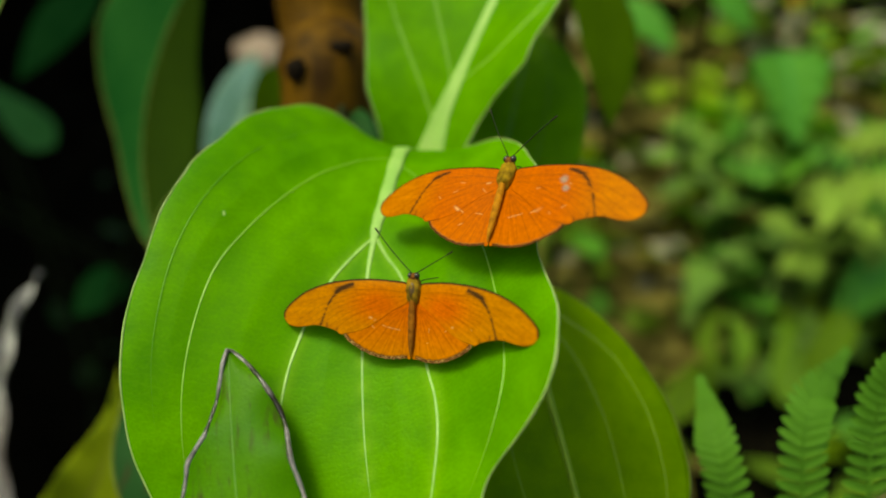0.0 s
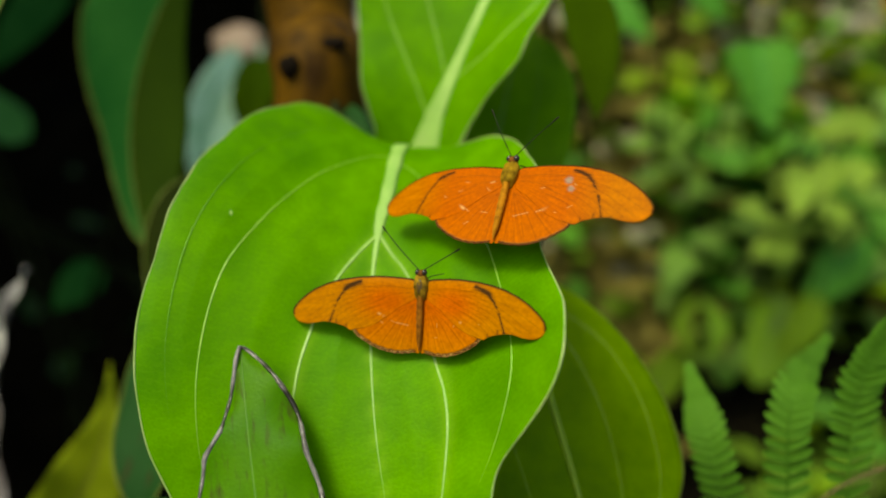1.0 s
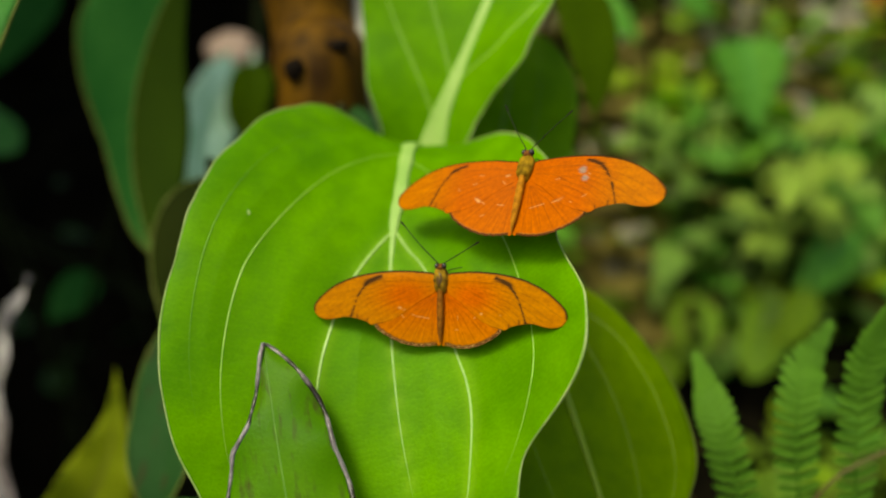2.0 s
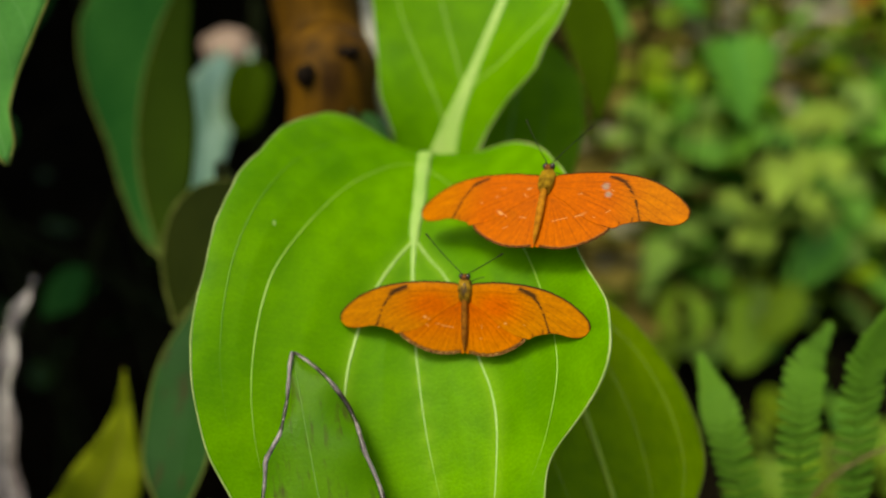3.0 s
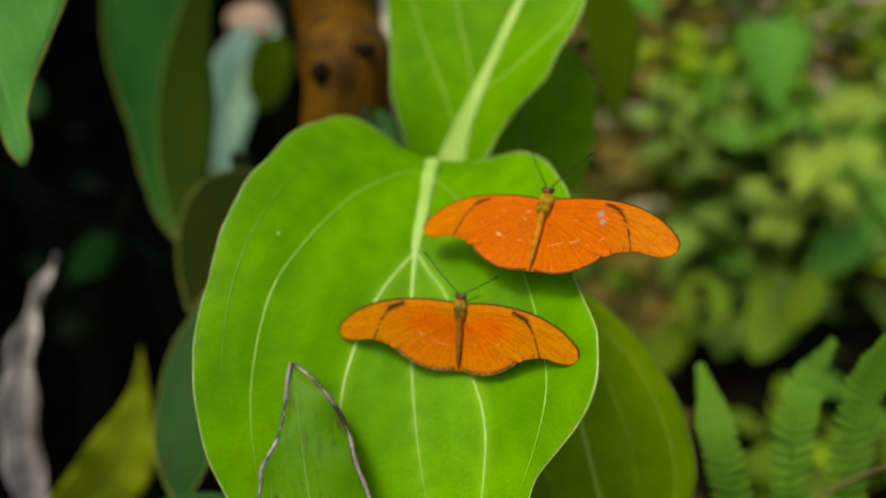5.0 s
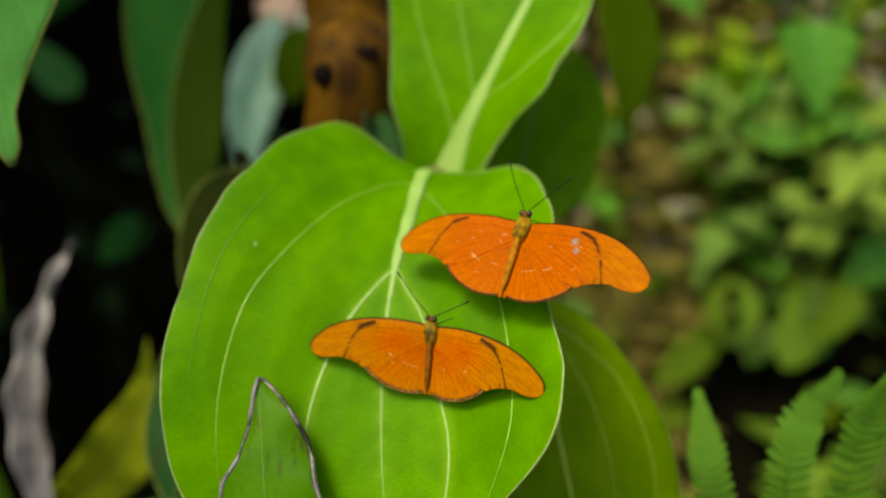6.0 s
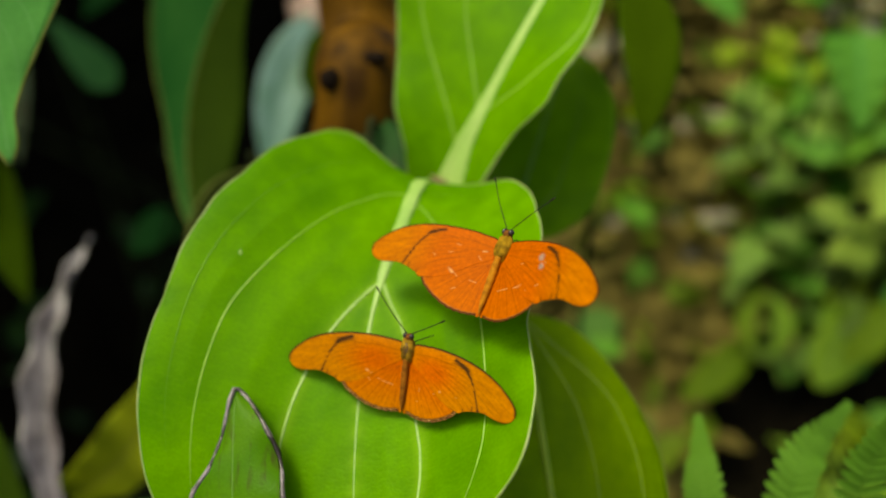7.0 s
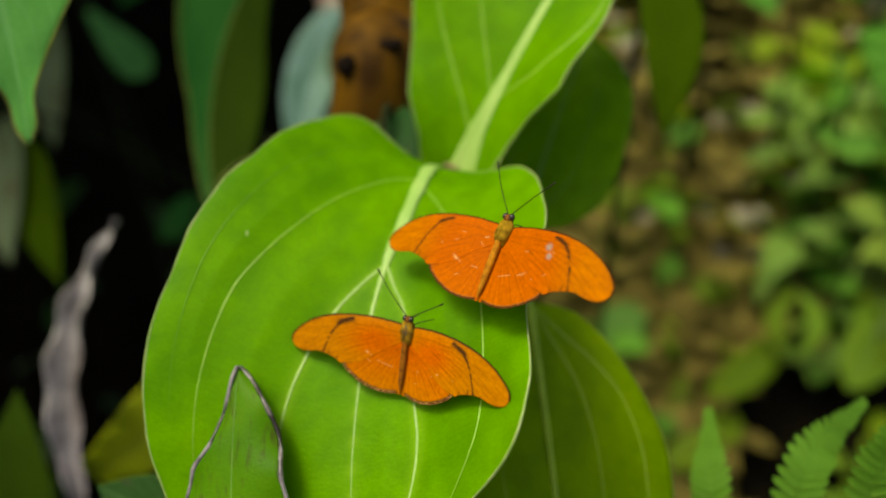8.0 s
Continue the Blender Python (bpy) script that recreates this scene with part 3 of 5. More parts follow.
def build_plant():
    foot = Vector((0.0, 0.36, float(ground_height(0.0, 0.36)) - 0.02))
    plant = empty("broadleaf_plant", Matrix.Translation(foot))
    tagged(plant, "broad-leaved tropical plant with glossy veined green leaves", "plant")
    node = np.array((-0.003, 0.348, 0.952))
    path = smooth(np.array([tuple(foot), (0.004, 0.362, 0.6), (0.0, 0.352, 0.85), tuple(node)]), 40)
    tv, tf = tube(path, np.linspace(0.009, 0.0065, 40), 10)
    raw("stem", tv, tf, M_STEM, plant)
    blade_with_veins(plant)
    # upper leaf
    up = dict(base=(-0.0122, 0.3194, 0.9691), tip=(0.0564, 0.3909, 1.096), width=0.104, normal=(-0.407, -0.66, 0.632))
    ush = dict(profile=((0, 0.55), (0.05, 0.68), (0.2, 0.8), (0.4, 0.96), (0.55, 1.0), (0.75, 0.75), (0.9, 0.35), (1, 0)), sides=(((0, 0.52), (0.1, 0.62), (0.19, 0.86), (0.38, 1.06), (0.57, 1.22), (1, 1.3)), ((0, 0.66), (0.1, 0.50), (0.2, 0.46), (0.28, 0.51), (0.33, 0.60), (0.37, 0.66), (0.44, 0.62), (0.57, 0.63), (1, 0.64))), bend=46, fold=0.22, cup=0.05, wave=0.0022, waves=2.6, sway=0.006, nu=60, nv=81)
    m, length = facing(up["base"], up["tip"], up["normal"])
    v, f, uv = leaf_sheet(length, up["width"], **ush)
    leaf = simple_leaf("leaf", up["base"], up["tip"], up["width"], up["normal"], M_BLADE, plant, "upright bright green leaf with thick pale midrib", rim=M_RIM, rim_width=0.0003, **ush)
    spine_leaf_veins(leaf, up["base"], up["tip"], up["width"], up["normal"], M_VEIN_SOFT, ((0.8, None), (0.52, 0.88)), 0.001, 2, (0.15, 0.27), **ush)
    # midrib that broadens into a pale flat base
    g = v.reshape(60, 81, 3)
    yy = np.concatenate([np.linspace(0.011, 0.06, 40), np.linspace(0.063, length * 0.97, 40)])
    half = np.interp(yy, (0.011, 0.016, 0.024, 0.034, 0.045, 0.058, 0.1, length), (0.0078, 0.0072, 0.0056, 0.0042, 0.0033, 0.0024, 0.0017, 0.0005))
    across = np.linspace(-1, 1, 13)
    rows = []
    for y0, h in zip(yy, half):
        k = int(np.argmin(np.abs(g[:, 40, 1] - y0)))
        k0, k1 = (k, k + 1) if g[k, 40, 1] <= y0 and k < 59 else (k - 1, k)
        f0 = np.clip((y0 - g[k0, 40, 1]) / (g[k1, 40, 1] - g[k0, 40, 1]), 0, 1)
        section = g[k0] * (1 - f0) + g[k1] * f0
        x0 = section[40, 0] + np.interp(y0, (0.011, 0.03), (0.0025, 0.0))
        xs = x0 + across * h
        zs = np.interp(xs, section[:, 0], section[:, 2]) + 0.0012 * (1 - across**2) ** 0.5 * np.clip(h / 0.003, 0.4, 1.3) - 0.0002
        rows.append(np.stack([xs, 0 * xs + y0, zs], -1))
    rows = np.array(rows)
    raw("midrib", rows.reshape(-1, 3), grid_faces(len(yy), 13), M_FLARE, leaf, "thick pale green midrib flaring at its base", m, thick=0.0008)
    # dry scar where the leaf stalks meet
    bm = bmesh.new()
    bmesh.ops.create_icosphere(bm, subdivisions=3, radius=1.0)
    for q in bm.verts:
        q.co = Vector((q.co.x * 0.0058, q.co.y * 0.0018, q.co.z * 0.0014)) * (1 + 0.35 * noise.noise(q.co * 2.5))
    part("scar", bm, M_SCAR, leaf, "brown dried scar", m @ Matrix.Translation(Vector(rows[0, 3]) + Vector((-0.001, -0.0008, 0.0006))))
    # shaded leaf behind the upper one
    dl = dict(base=(0.0223, 0.3311, 0.9477), tip=(0.0455, 0.3948, 1.0216), width=0.072, normal=(-0.2, -0.8, 0.5))
    dsh = dict(profile=ROUND, bend=16, fold=0.05, cup=0.08, wave=0.001, waves=2, nu=50, nv=25)
    leaf = simple_leaf("leaf", dl["base"], dl["tip"], dl["width"], dl["normal"], M_BLADE_DEEP, plant, "dark green rounded leaf in shade", rib=M_VEIN_DEEP, rib_width=0.0012, **dsh)
    spine_leaf_veins(leaf, dl["base"], dl["tip"], dl["width"], dl["normal"], M_VEIN_DEEP, (0.45,), 0.001, 1, **dsh)
    # lower leaf
    lo = dict(base=(0.0282, 0.2753, 0.9439), tip=(0.0554, 0.1642, 0.8697), width=0.093, normal=(0.1, -0.64, 0.72))
    lsh = dict(profile=((0, 0.15), (0.04, 0.42), (0.15, 0.64), (0.35, 0.9), (0.5, 1.0), (0.7, 0.88), (0.85, 0.5), (1, 0)), bend=26, fold=0.02, cup=-0.08, wave=0.002, waves=2, nu=60, nv=31)
    leaf = simple_leaf("leaf", lo["base"], lo["tip"], lo["width"], lo["normal"], M_BLADE_SHADE, plant, "lower green leaf partly in the shade, colour lightened to offset it", rib=M_VEIN_DULL, rib_width=0.0021, rim=M_OLIVE_RIM, rim_width=0.00025, **lsh)
    spine_leaf_veins(leaf, lo["base"], lo["tip"], lo["width"], lo["normal"], M_VEIN_DULL, (0.4, 0.78), 0.0008, 2, **lsh)
    # petioles
    for a, b, r0, r1 in ((node, np.array(up["base"]), 0.0032, 0.0022), (path[34], np.array(dl["base"]), 0.003, 0.002), (path[30], np.array(lo["base"]), 0.003, 0.0022)):
        half = (a + b) / 2 + np.array((0, 0.0, 0.002))
        tv, tf = tube(smooth(np.array([a, half, b]), 14), np.linspace(r0, r1, 14), 8)
        raw("petiole", tv, tf, M_STEM, plant)


build_plant()


def build_spike():
    base, tip = (-0.0482, 0.1282, 0.9198), (-0.0641, 0.1905, 0.9688)
    foot = Vector((base[0], base[1], float(ground_height(base[0], base[1])) - 0.01))
    thing = empty("young_shoot", Matrix.Translation(foot))
    tagged(thing, "young shoot with one pointed green leaf edged in dried purple grey", "plant")
    path = smooth(np.array([tuple(foot), (foot.x + 0.004, foot.y + 0.01, 0.6), base]), 20)
    tv, tf = tube(path, np.linspace(0.005, 0.0035, 20), 8)
    raw("stem", tv, tf, M_STEM, thing)
    simple_leaf("leaf", base, tip, 0.0355, (-0.1, -0.7, 0.7), M_SPIKE, thing, "pointed glossy leaf with dried purplish rim", rib=M_SPIKE_RIB, rib_width=0.0004, rim=M_PURPLE, rim_width=0.00072,
                profile=((0, 0.6), (0.2, 0.95), (0.35, 1.0), (0.52, 0.9), (0.71, 0.68), (0.87, 0.38), (0.95, 0.18), (1, 0.02)), bend=20, fold=0.12, cup=-0.25, wave=0.0013, waves=3.6, sides=(((0, 1.0), (0.5, 1.02), (0.62, 0.98), (0.70, 0.62), (0.85, 0.5), (1, 0.4)), ((0, 1.0), (0.55, 1.02), (0.7, 1.16), (0.85, 1.3), (1, 1.3))), nu=60, nv=25)


build_spike()


# ---- butterflies ----
FORE = ((1.6, 3.0), (8.0, 4.1), (14.5, 4.2), (21.5, 3.6), (28.5, 2.1), (34.5, -0.4), (39.0, -3.6), (41.7, -6.6), (42.0, -8.9), (40.5, -10.9), (38.0, -11.7), (35.0, -11.5), (31.2, -10.8), (27.6, -11.2), (24.2, -12.1), (21.8, -13.0), (14.0, -10.4), (7.0, -5.4), (1.8, -2.0))
HIND = ((1.0, 0.5), (8.0, -3.0), (16.0, -7.5), (21.3, -11.8), (21.2, -13.9), (18.3, -16.1), (14.0, -18.2), (9.3, -19.4), (5.0, -19.5), (2.0, -19.0), (0.0, -18.5), (-0.1, -12.0), (0.2, -6.0))
STREAKS = ((11, -9.8, 15, -7.6), (4.5, -10.6, 7.2, -9.4))


def near_line(P, line):
    line = np.asarray(line, float)
    best = np.full(len(P), 9e9)
    for p, q in zip(line[:-1], line[1:]):
        d = q - p
        s = np.clip(((P - p) @ d) / (d @ d + 1e-12), 0, 1)
        best = np.minimum(best, np.linalg.norm(P - p - s[:, None] * d, axis=1))
    return best


def wing(name, outline, side, fore, kind, size, material, parent, m, seed):
    """A wing in millimetres, hinged on the body's axis; kind 0: broad dark marks, 1: thin ones."""
    rng = np.random.default_rng(seed)
    na, nr = 220, 60
    ring = smooth(np.array(outline), na, True)
    jag = rng.normal(0, 0.05, na)
    jag = (jag + np.roll(jag, 1)) / 2
    c = np.array((20.0, -4.5)) if fore else np.array((9.0, -11.0))
    way = ring - c
    ring = ring + way / np.linalg.norm(way, axis=1)[:, None] * jag[:, None]
    if not fore:
        scallop = 0.16 * np.abs(np.sin(np.arange(na) * 0.33))
        ring = ring - way / np.linalg.norm(way, axis=1)[:, None] * scallop[:, None] * (ring[:, 1] < -12)[:, None]
    rad = np.linspace(0.01, 1, nr)
    P = (c + rad[:, None, None] * (ring - c)[None]).reshape(-1, 2)
    edge = near_line(P, np.concatenate([ring, ring[:1]]))
    x, y = P.T
    dark = np.zeros(len(P))
    pale = np.zeros(len(P))
    grey = np.zeros(len(P))
    wob = np.interp(np.arange(len(P)), np.arange(0, len(P), 7), rng.normal(0, 1, len(range(0, len(P), 7))))
    if fore:
        dark = np.where((y > -9.0) & (y + 0.62 * x > 2.0), np.clip(1.5 - edge / (0.42 if kind else 0.55), 0, 1), dark)
        inner = (y + 0.62 * x > -0.6) | (x > 21)
        dark = np.maximum(dark, 0.85 * np.clip(1 - edge / 0.30, 0, 1) * inner)
        bar = ((19.5, 2.4), (21.5, 1.7), (23.8, 0.4), (25.8, -2.0), (27.3, -4.6), (28.4, -7.8), (29.5, -11.2))
        d = near_line(P, bar)
        thick = np.interp(y, (-12, -6, -2.2, -0.2, 1.0, 2.6), (0.34, 0.16, 0.22, 0.62, 1.0, 0.4) if kind == 0 else (0.30, 0.20, 0.26, 0.34, 0.6, 0.4))
        dark = np.maximum(dark, np.clip(1.5 - d / np.clip(thick * 1.15 + 0.22 * wob, 0.05, 3), 0, 1) * 0.92)
        for q, t, w in (((31.3, -12.6), (31.9, -10.6), 0.35), ((27.2, -12.0), (27.2, -10.0), 0.45), ((34.8, -13), (35.2, -11.6), 0.25), ((24.0, -12.5), (23.8, -11.3), 0.3)):
            dark = np.maximum(dark, np.clip(1.3 - near_line(P, (q, t)) / w, 0, 1) * 0.6)
        for k in range(7):
            end = np.array((40.4 - 2.6 * k, -8.6 - (1.2 if k else 0) - 0.35 * k))
            start = np.array((19.5 - 1.5 * k, 0.8 - 0.75 * k))
            bow = (start + end) / 2 + (0.6, 1.0)
            dark = np.maximum(dark, 0.32 * np.clip(1.2 - near_line(P, smooth(np.array((start, bow, end)), 8)) / 0.13, 0, 1))
        cell = smooth(np.array(((3, 0.6), (11, 1.2), (19, 0.6))), 8)
        dark = np.maximum(dark, 0.35 * np.clip(1.2 - near_line(P, cell) / 0.16, 0, 1))
        dark = np.maximum(dark, 0.35 * np.clip(1.2 - near_line(P, smooth(np.array(((3, -0.6), (10, -1.6), (16, -4.6))), 8)) / 0.16, 0, 1))
        red = np.exp(-(((x - 11) / 9.5) ** 2 + ((y + 3.5) / 5.5) ** 2))
        gold = np.clip((x - 19) / 12, 0, 1) * 0.75 if kind else np.clip(0.85 - 0.95 * red, 0, 1)
    else:
        band = np.clip(2.6 - edge / (0.55 if kind == 0 else 0.33), 0, 1) * (y < -9.5 - 0.12 * x) * (x > 1.2)
        grain = np.where(rng.random(len(P)) < 0.28, 0.25, 0.9) if kind == 0 else 0.75 + 0.25 * rng.random(len(P))
        dark = np.maximum(dark, band * grain)
        pale = np.maximum(pale, np.clip(1.4 - np.abs(edge - 0.45) / 0.4, 0, 1) * (1 - grain) * (y < -11) * (x > 2) * 1.1)
        for k in range(6):
            start = np.array((2.2, -4.0))
            t = k / 5
            end = np.array((20.3 - 17.5 * t, -13.5 - 6.2 * math.sin(t * 2.2)))
            dark = np.maximum(dark, 0.3 * np.clip(1.2 - near_line(P, (start, (start + end) / 2 + (0.5, 0.6), end)) / 0.14, 0, 1))
        gold = np.clip((y + 8) / -14, 0, 1) * 0.25 if kind else np.clip(0.05 + (y + 6) / -20, 0, 0.7)
    for q in STREAKS:
        j = rng.normal(0, 0.5, 4)
        d = near_line(P, ((q[0] + j[0], q[1] + j[1]), (q[2] + j[2], q[3] + j[3])))
        pale = np.maximum(pale, np.clip(1.2 - d / 0.11, 0, 1) * 0.6)
    for k in range(5 if kind else 1):
        o = np.array((rng.uniform(4, 26), rng.uniform(-15, 0)))
        t = rng.uniform(-0.6, 0.9)
        o2 = o + rng.uniform(0.4, 1.6) * np.array((math.cos(t), math.sin(t)))
        pale = np.maximum(pale, np.clip(1.2 - near_line(P, (o, o2)) / 0.1, 0, 1) * 0.6)
    if kind and fore and side > 0:
        for o, rr in (((18.3, -0.6), 0.9), ((19.4, -3.0), 0.75)):
            d = np.linalg.norm(P - o, axis=1) + 0.15 * wob
            grey = np.maximum(grey, np.clip(1.6 - d / rr, 0, 1) * 0.7)
    # bowed section with faint ridges
    z = 1.0 * np.sin(np.clip(x / 41, 0, 1) * 2.6) + (0.03 if fore else -0.03)
    z = z - 0.9 * np.clip((y - 1) / 4, 0, 1) ** 2 * fore
    v = np.stack([side * x, y, z], -1) * 0.001 * size
    f = grid_faces(nr, na, True) + [tuple(range(na))]
    if side < 0:
        f = [q[::-1] for q in f]
    marks = np.stack([np.clip(dark, 0, 1), np.clip(pale, 0, 1), np.clip(gold, 0, 1), grey], -1)
    return raw(name, v, f, material, parent, "", m, marks=marks, thick=0.00005)


def ball(name, centre, radii, material, parent, m, lumps=0.0, seed=0):
    bm = bmesh.new()
    bmesh.ops.create_icosphere(bm, subdivisions=3, radius=1.0)
    for q in bm.verts:
        s = 1 + lumps * noise.noise(q.co * 3 + Vector((seed, 0, 0)))
        q.co = Vector((q.co.x * radii[0] * s + centre[0], q.co.y * radii[1] * s + centre[1], q.co.z * radii[2] * s + centre[2])) * 0.001
    return part(name, bm, material, parent, "", m)


def butterfly(name, m, size, kind, label, lift, feelers, material, seed):
    """Body on +Y in its own space, in millimetres; returns the thing and its wings with their hinge signs."""
    thing = empty(name, m)
    tagged(thing, label, "butterfly", group="orange butterflies")
    k = size
    # thorax, abdomen in rings, head
    ball("thorax", (0, 1.2 * k, 0.6 * k), (2.35 * k, 4.3 * k, 2.0 * k), M_FUR_GOLD if kind else M_FUR, thing, m, 0.3, seed)
    if not kind:
        ball("dorsal_plate", (0, 1.4 * k, 1.75 * k), (1.25 * k, 2.5 * k, 1.0 * k), M_BACK, thing, m, 0.15, seed + 1)
    n = 60
    t = np.linspace(0, 1, n)
    rr = (1.0 * np.sin(np.clip(t * 0.7 + 0.25, 0, 1) * math.pi) ** 0.6 + 0.12) * (1 + 0.05 * np.sin(t * 8 * 6.283)) * k
    rr = rr * np.interp(t, (0, 0.85, 1), (1, 0.95, 0.4))
    line = np.stack([0 * t, (-1.6 - 16.6 * t) * k, (1.25 - 0.45 * t) * k], -1)
    tv, tf = tube(line * 0.001, rr * 0.001, 14, 0.95, up=(0, 0, 1))
    raw("abdomen", tv, tf, M_ABDOMEN_GOLD if kind else M_ABDOMEN, thing, "", m)
    head = ball("head", (0, 5.3 * k, 0.8 * k), (1.4 * k, 1.3 * k, 1.25 * k), M_HEAD, thing, m, 0.2, seed + 3)
    for s in (-1, 1):
        ball("eye", (s * 1.15 * k, 5.75 * k, 1.15 * k), (0.85 * k, 0.95 * k, 0.95 * k), M_EYE, head, m)
    for s, (dx, dy, dz) in zip((-1, 1), feelers):
        root = np.array((s * 0.4, 6.2, 1.2)) * k
        tip = root + np.array((dx, dy, dz))
        bowed = (root + tip) / 2 + np.array((0.25 * s, 0.0, 0.5))
        line = smooth(np.array((root, bowed, tip)), 40)
        rad = np.interp(np.linspace(0, 1, 40), (0, 0.82, 0.92, 0.98, 1), (0.16, 0.14, 0.27, 0.29, 0.13))
        tv, tf = tube(line * 0.001, rad * 0.001, 8)
        raw("antenna", tv, tf, M_FEELER, head, "", m)
    for s in (-1, 1):
        for y0, dx, dy in ((3.2, 3.2, 2.2), (0.6, 4.0, -1.0)):
            line = np.array(((s * 0.8, y0, -0.6), (s * dx * 0.7, y0 + dy * 0.6, -1.0), (s * dx, y0 + dy, -lift)))
            tv, tf = tube(smooth(line, 16) * 0.001 * k, 0.00016, 6)
            raw("leg", tv, tf, M_FEELER, thing, "", m)
    wings = []
    for s in (-1, 1):
        for nm, outline, fore in (("hindwing", HIND, False), ("forewing", FORE, True)):
            w = wing(nm, outline, s, fore, kind, size, material, thing, m, seed + 7 * s + fore)
            wings.append((w, s))
    return thing, wings


def axes_pose(o, x, y):
    y = Vector(y).normalized()
    x = Vector(x)
    x = (x - y * x.dot(y)).normalized()
    z = x.cross(y)
    m = Matrix((x, y, z)).transposed().to_4x4()
    m.translation = Vector(o)
    return m


B1, B1_WINGS = butterfly("butterfly", axes_pose((-0.00845, 0.19648, 0.9846), (0.9031, -0.3943, 0.1703), (0.0437, 0.4788, 0.8768)), 1.0, 0, "orange butterfly with dark wing bars resting on a leaf", 9.0, ((-12.6, 13.4, 1.5), (13.0, 7.0, 2.0)), M_WING, 11)
B2, B2_WINGS = butterfly("butterfly", axes_pose((0.01874, 0.2107, 1.01536), (0.7723, -0.5825, 0.2534), (0.2774, 0.668, 0.6905)), 1.11, 1, "deeper orange butterfly with a rubbed grey wing patch", 10.0, ((-10.0, 15.8, 3.0), (13.5, 12.0, 2.0)), M_WING_B, 23)
B3, B3_WINGS = butterfly("butterfly", pose(*(-0.03, 0.8, 0.42), 0, 0, 200), 0.68, 0, "red orange butterfly flying off behind the leaves", 2.0, ((-8.0, 12.0, 2.0), (8.0, 12.0, 2.0)), M_WING_B, 37)
REST = 0.5
for w, s in B1_WINGS:
    w.matrix_basis = pose(0, 0, 0, 0, -s * 9.5, 0)


# ---- foliage of the middle distance ----
def shrub(name, label, foot, leaves, category="plant", own=False):
    """A thing with a thin stem for each leaf: leaves are rows of (part label, base, tip, width, normal, material, shape)."""
    z = float(ground_height(foot[0], foot[1])) - 0.01
    thing = empty(name, pose(foot[0], foot[1], z))
    tagged(thing, label, category)
    for text, base, tip, width, normal, material, shape in leaves:
        b = np.array(base)
        way = (b - np.array(tip))
        way /= np.linalg.norm(way)
        if own:
            r = (b[0] + 0.02, b[1] + 0.06)
            root = (r[0], r[1], float(ground_height(*r)) - 0.01)
        else:
            root = (foot[0], foot[1], z)
        top = b + way * shape.get("arch", 0.02) + (0, 0.035, 0)
        path = smooth(np.array([root, ((root[0] * 1.5 + b[0] * 0.5) / 2, (root[1] * 1.5 + b[1] * 0.5) / 2 + 0.05, (root[2] + max(top[2], root[2] + 0.02)) / 2), top, base]), 24)
        tv, tf = tube(path, np.linspace(0.004, 0.0016, 24), 7)
        raw("stem", tv, tf, M_DARK_STEM, thing)
        shape = dict(shape)
        shape.pop("arch", None)
        rim = shape.pop("rim", None)
        simple_leaf("leaf", base, tip, width, normal, material, thing, text, rim=rim, rim_width=0.0006, **shape)
    return thing


def dead_stem(top, low):
    foot = np.array((low[0] + 0.01, low[1] + 0.01, float(ground_height(low[0], low[1])) - 0.01))
    thing = empty("dead_stem", Matrix.Translation(foot))
    tagged(thing, "thin pale grey dead stem beside the trunk", "stem")
    top, low = np.array(top), np.array(low)
    line = smooth(np.array([foot, (foot + low) / 2 + (0.004, 0, 0), low, top, top + (top - low) * 2.2]), 70)
    tv, tf = tube(line, 0.0052 + 0.0007 * np.sin(np.arange(70) * 0.7), 10)
    raw("stalk", tv, tf, M_PALE_STEM, thing)


shrub("hanging_leaf_plant", "plant with long dark waxy leaves hanging down in shade", (-0.52, 0.75), [
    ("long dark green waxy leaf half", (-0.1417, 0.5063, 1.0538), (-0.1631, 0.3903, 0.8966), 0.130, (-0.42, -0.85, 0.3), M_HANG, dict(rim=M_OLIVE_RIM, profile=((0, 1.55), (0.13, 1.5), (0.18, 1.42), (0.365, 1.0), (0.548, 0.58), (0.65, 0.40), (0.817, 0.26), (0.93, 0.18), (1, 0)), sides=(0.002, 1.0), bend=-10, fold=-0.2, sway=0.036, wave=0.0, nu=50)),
    # other half of the same leaf, shade beyond the fold put into its colour
    ("olive leaf half with shade put into its dark colour", (-0.1417, 0.5063, 1.0538), (-0.1631, 0.3903, 0.8966), 0.075, (-0.42, -0.85, 0.3), M_OLIVE_SHADE, dict(profile=((0, 0.1), (0.13, 0.2), (0.18, 0.4), (0.365, 0.72), (0.548, 0.98), (0.73, 0.88), (0.87, 0.52), (0.957, 0.2), (1, 0)), sides=(1.0, 0.002), bend=-10, fold=-0.25, sway=0.036, wave=0.0, nu=50)),
], "plant", False)
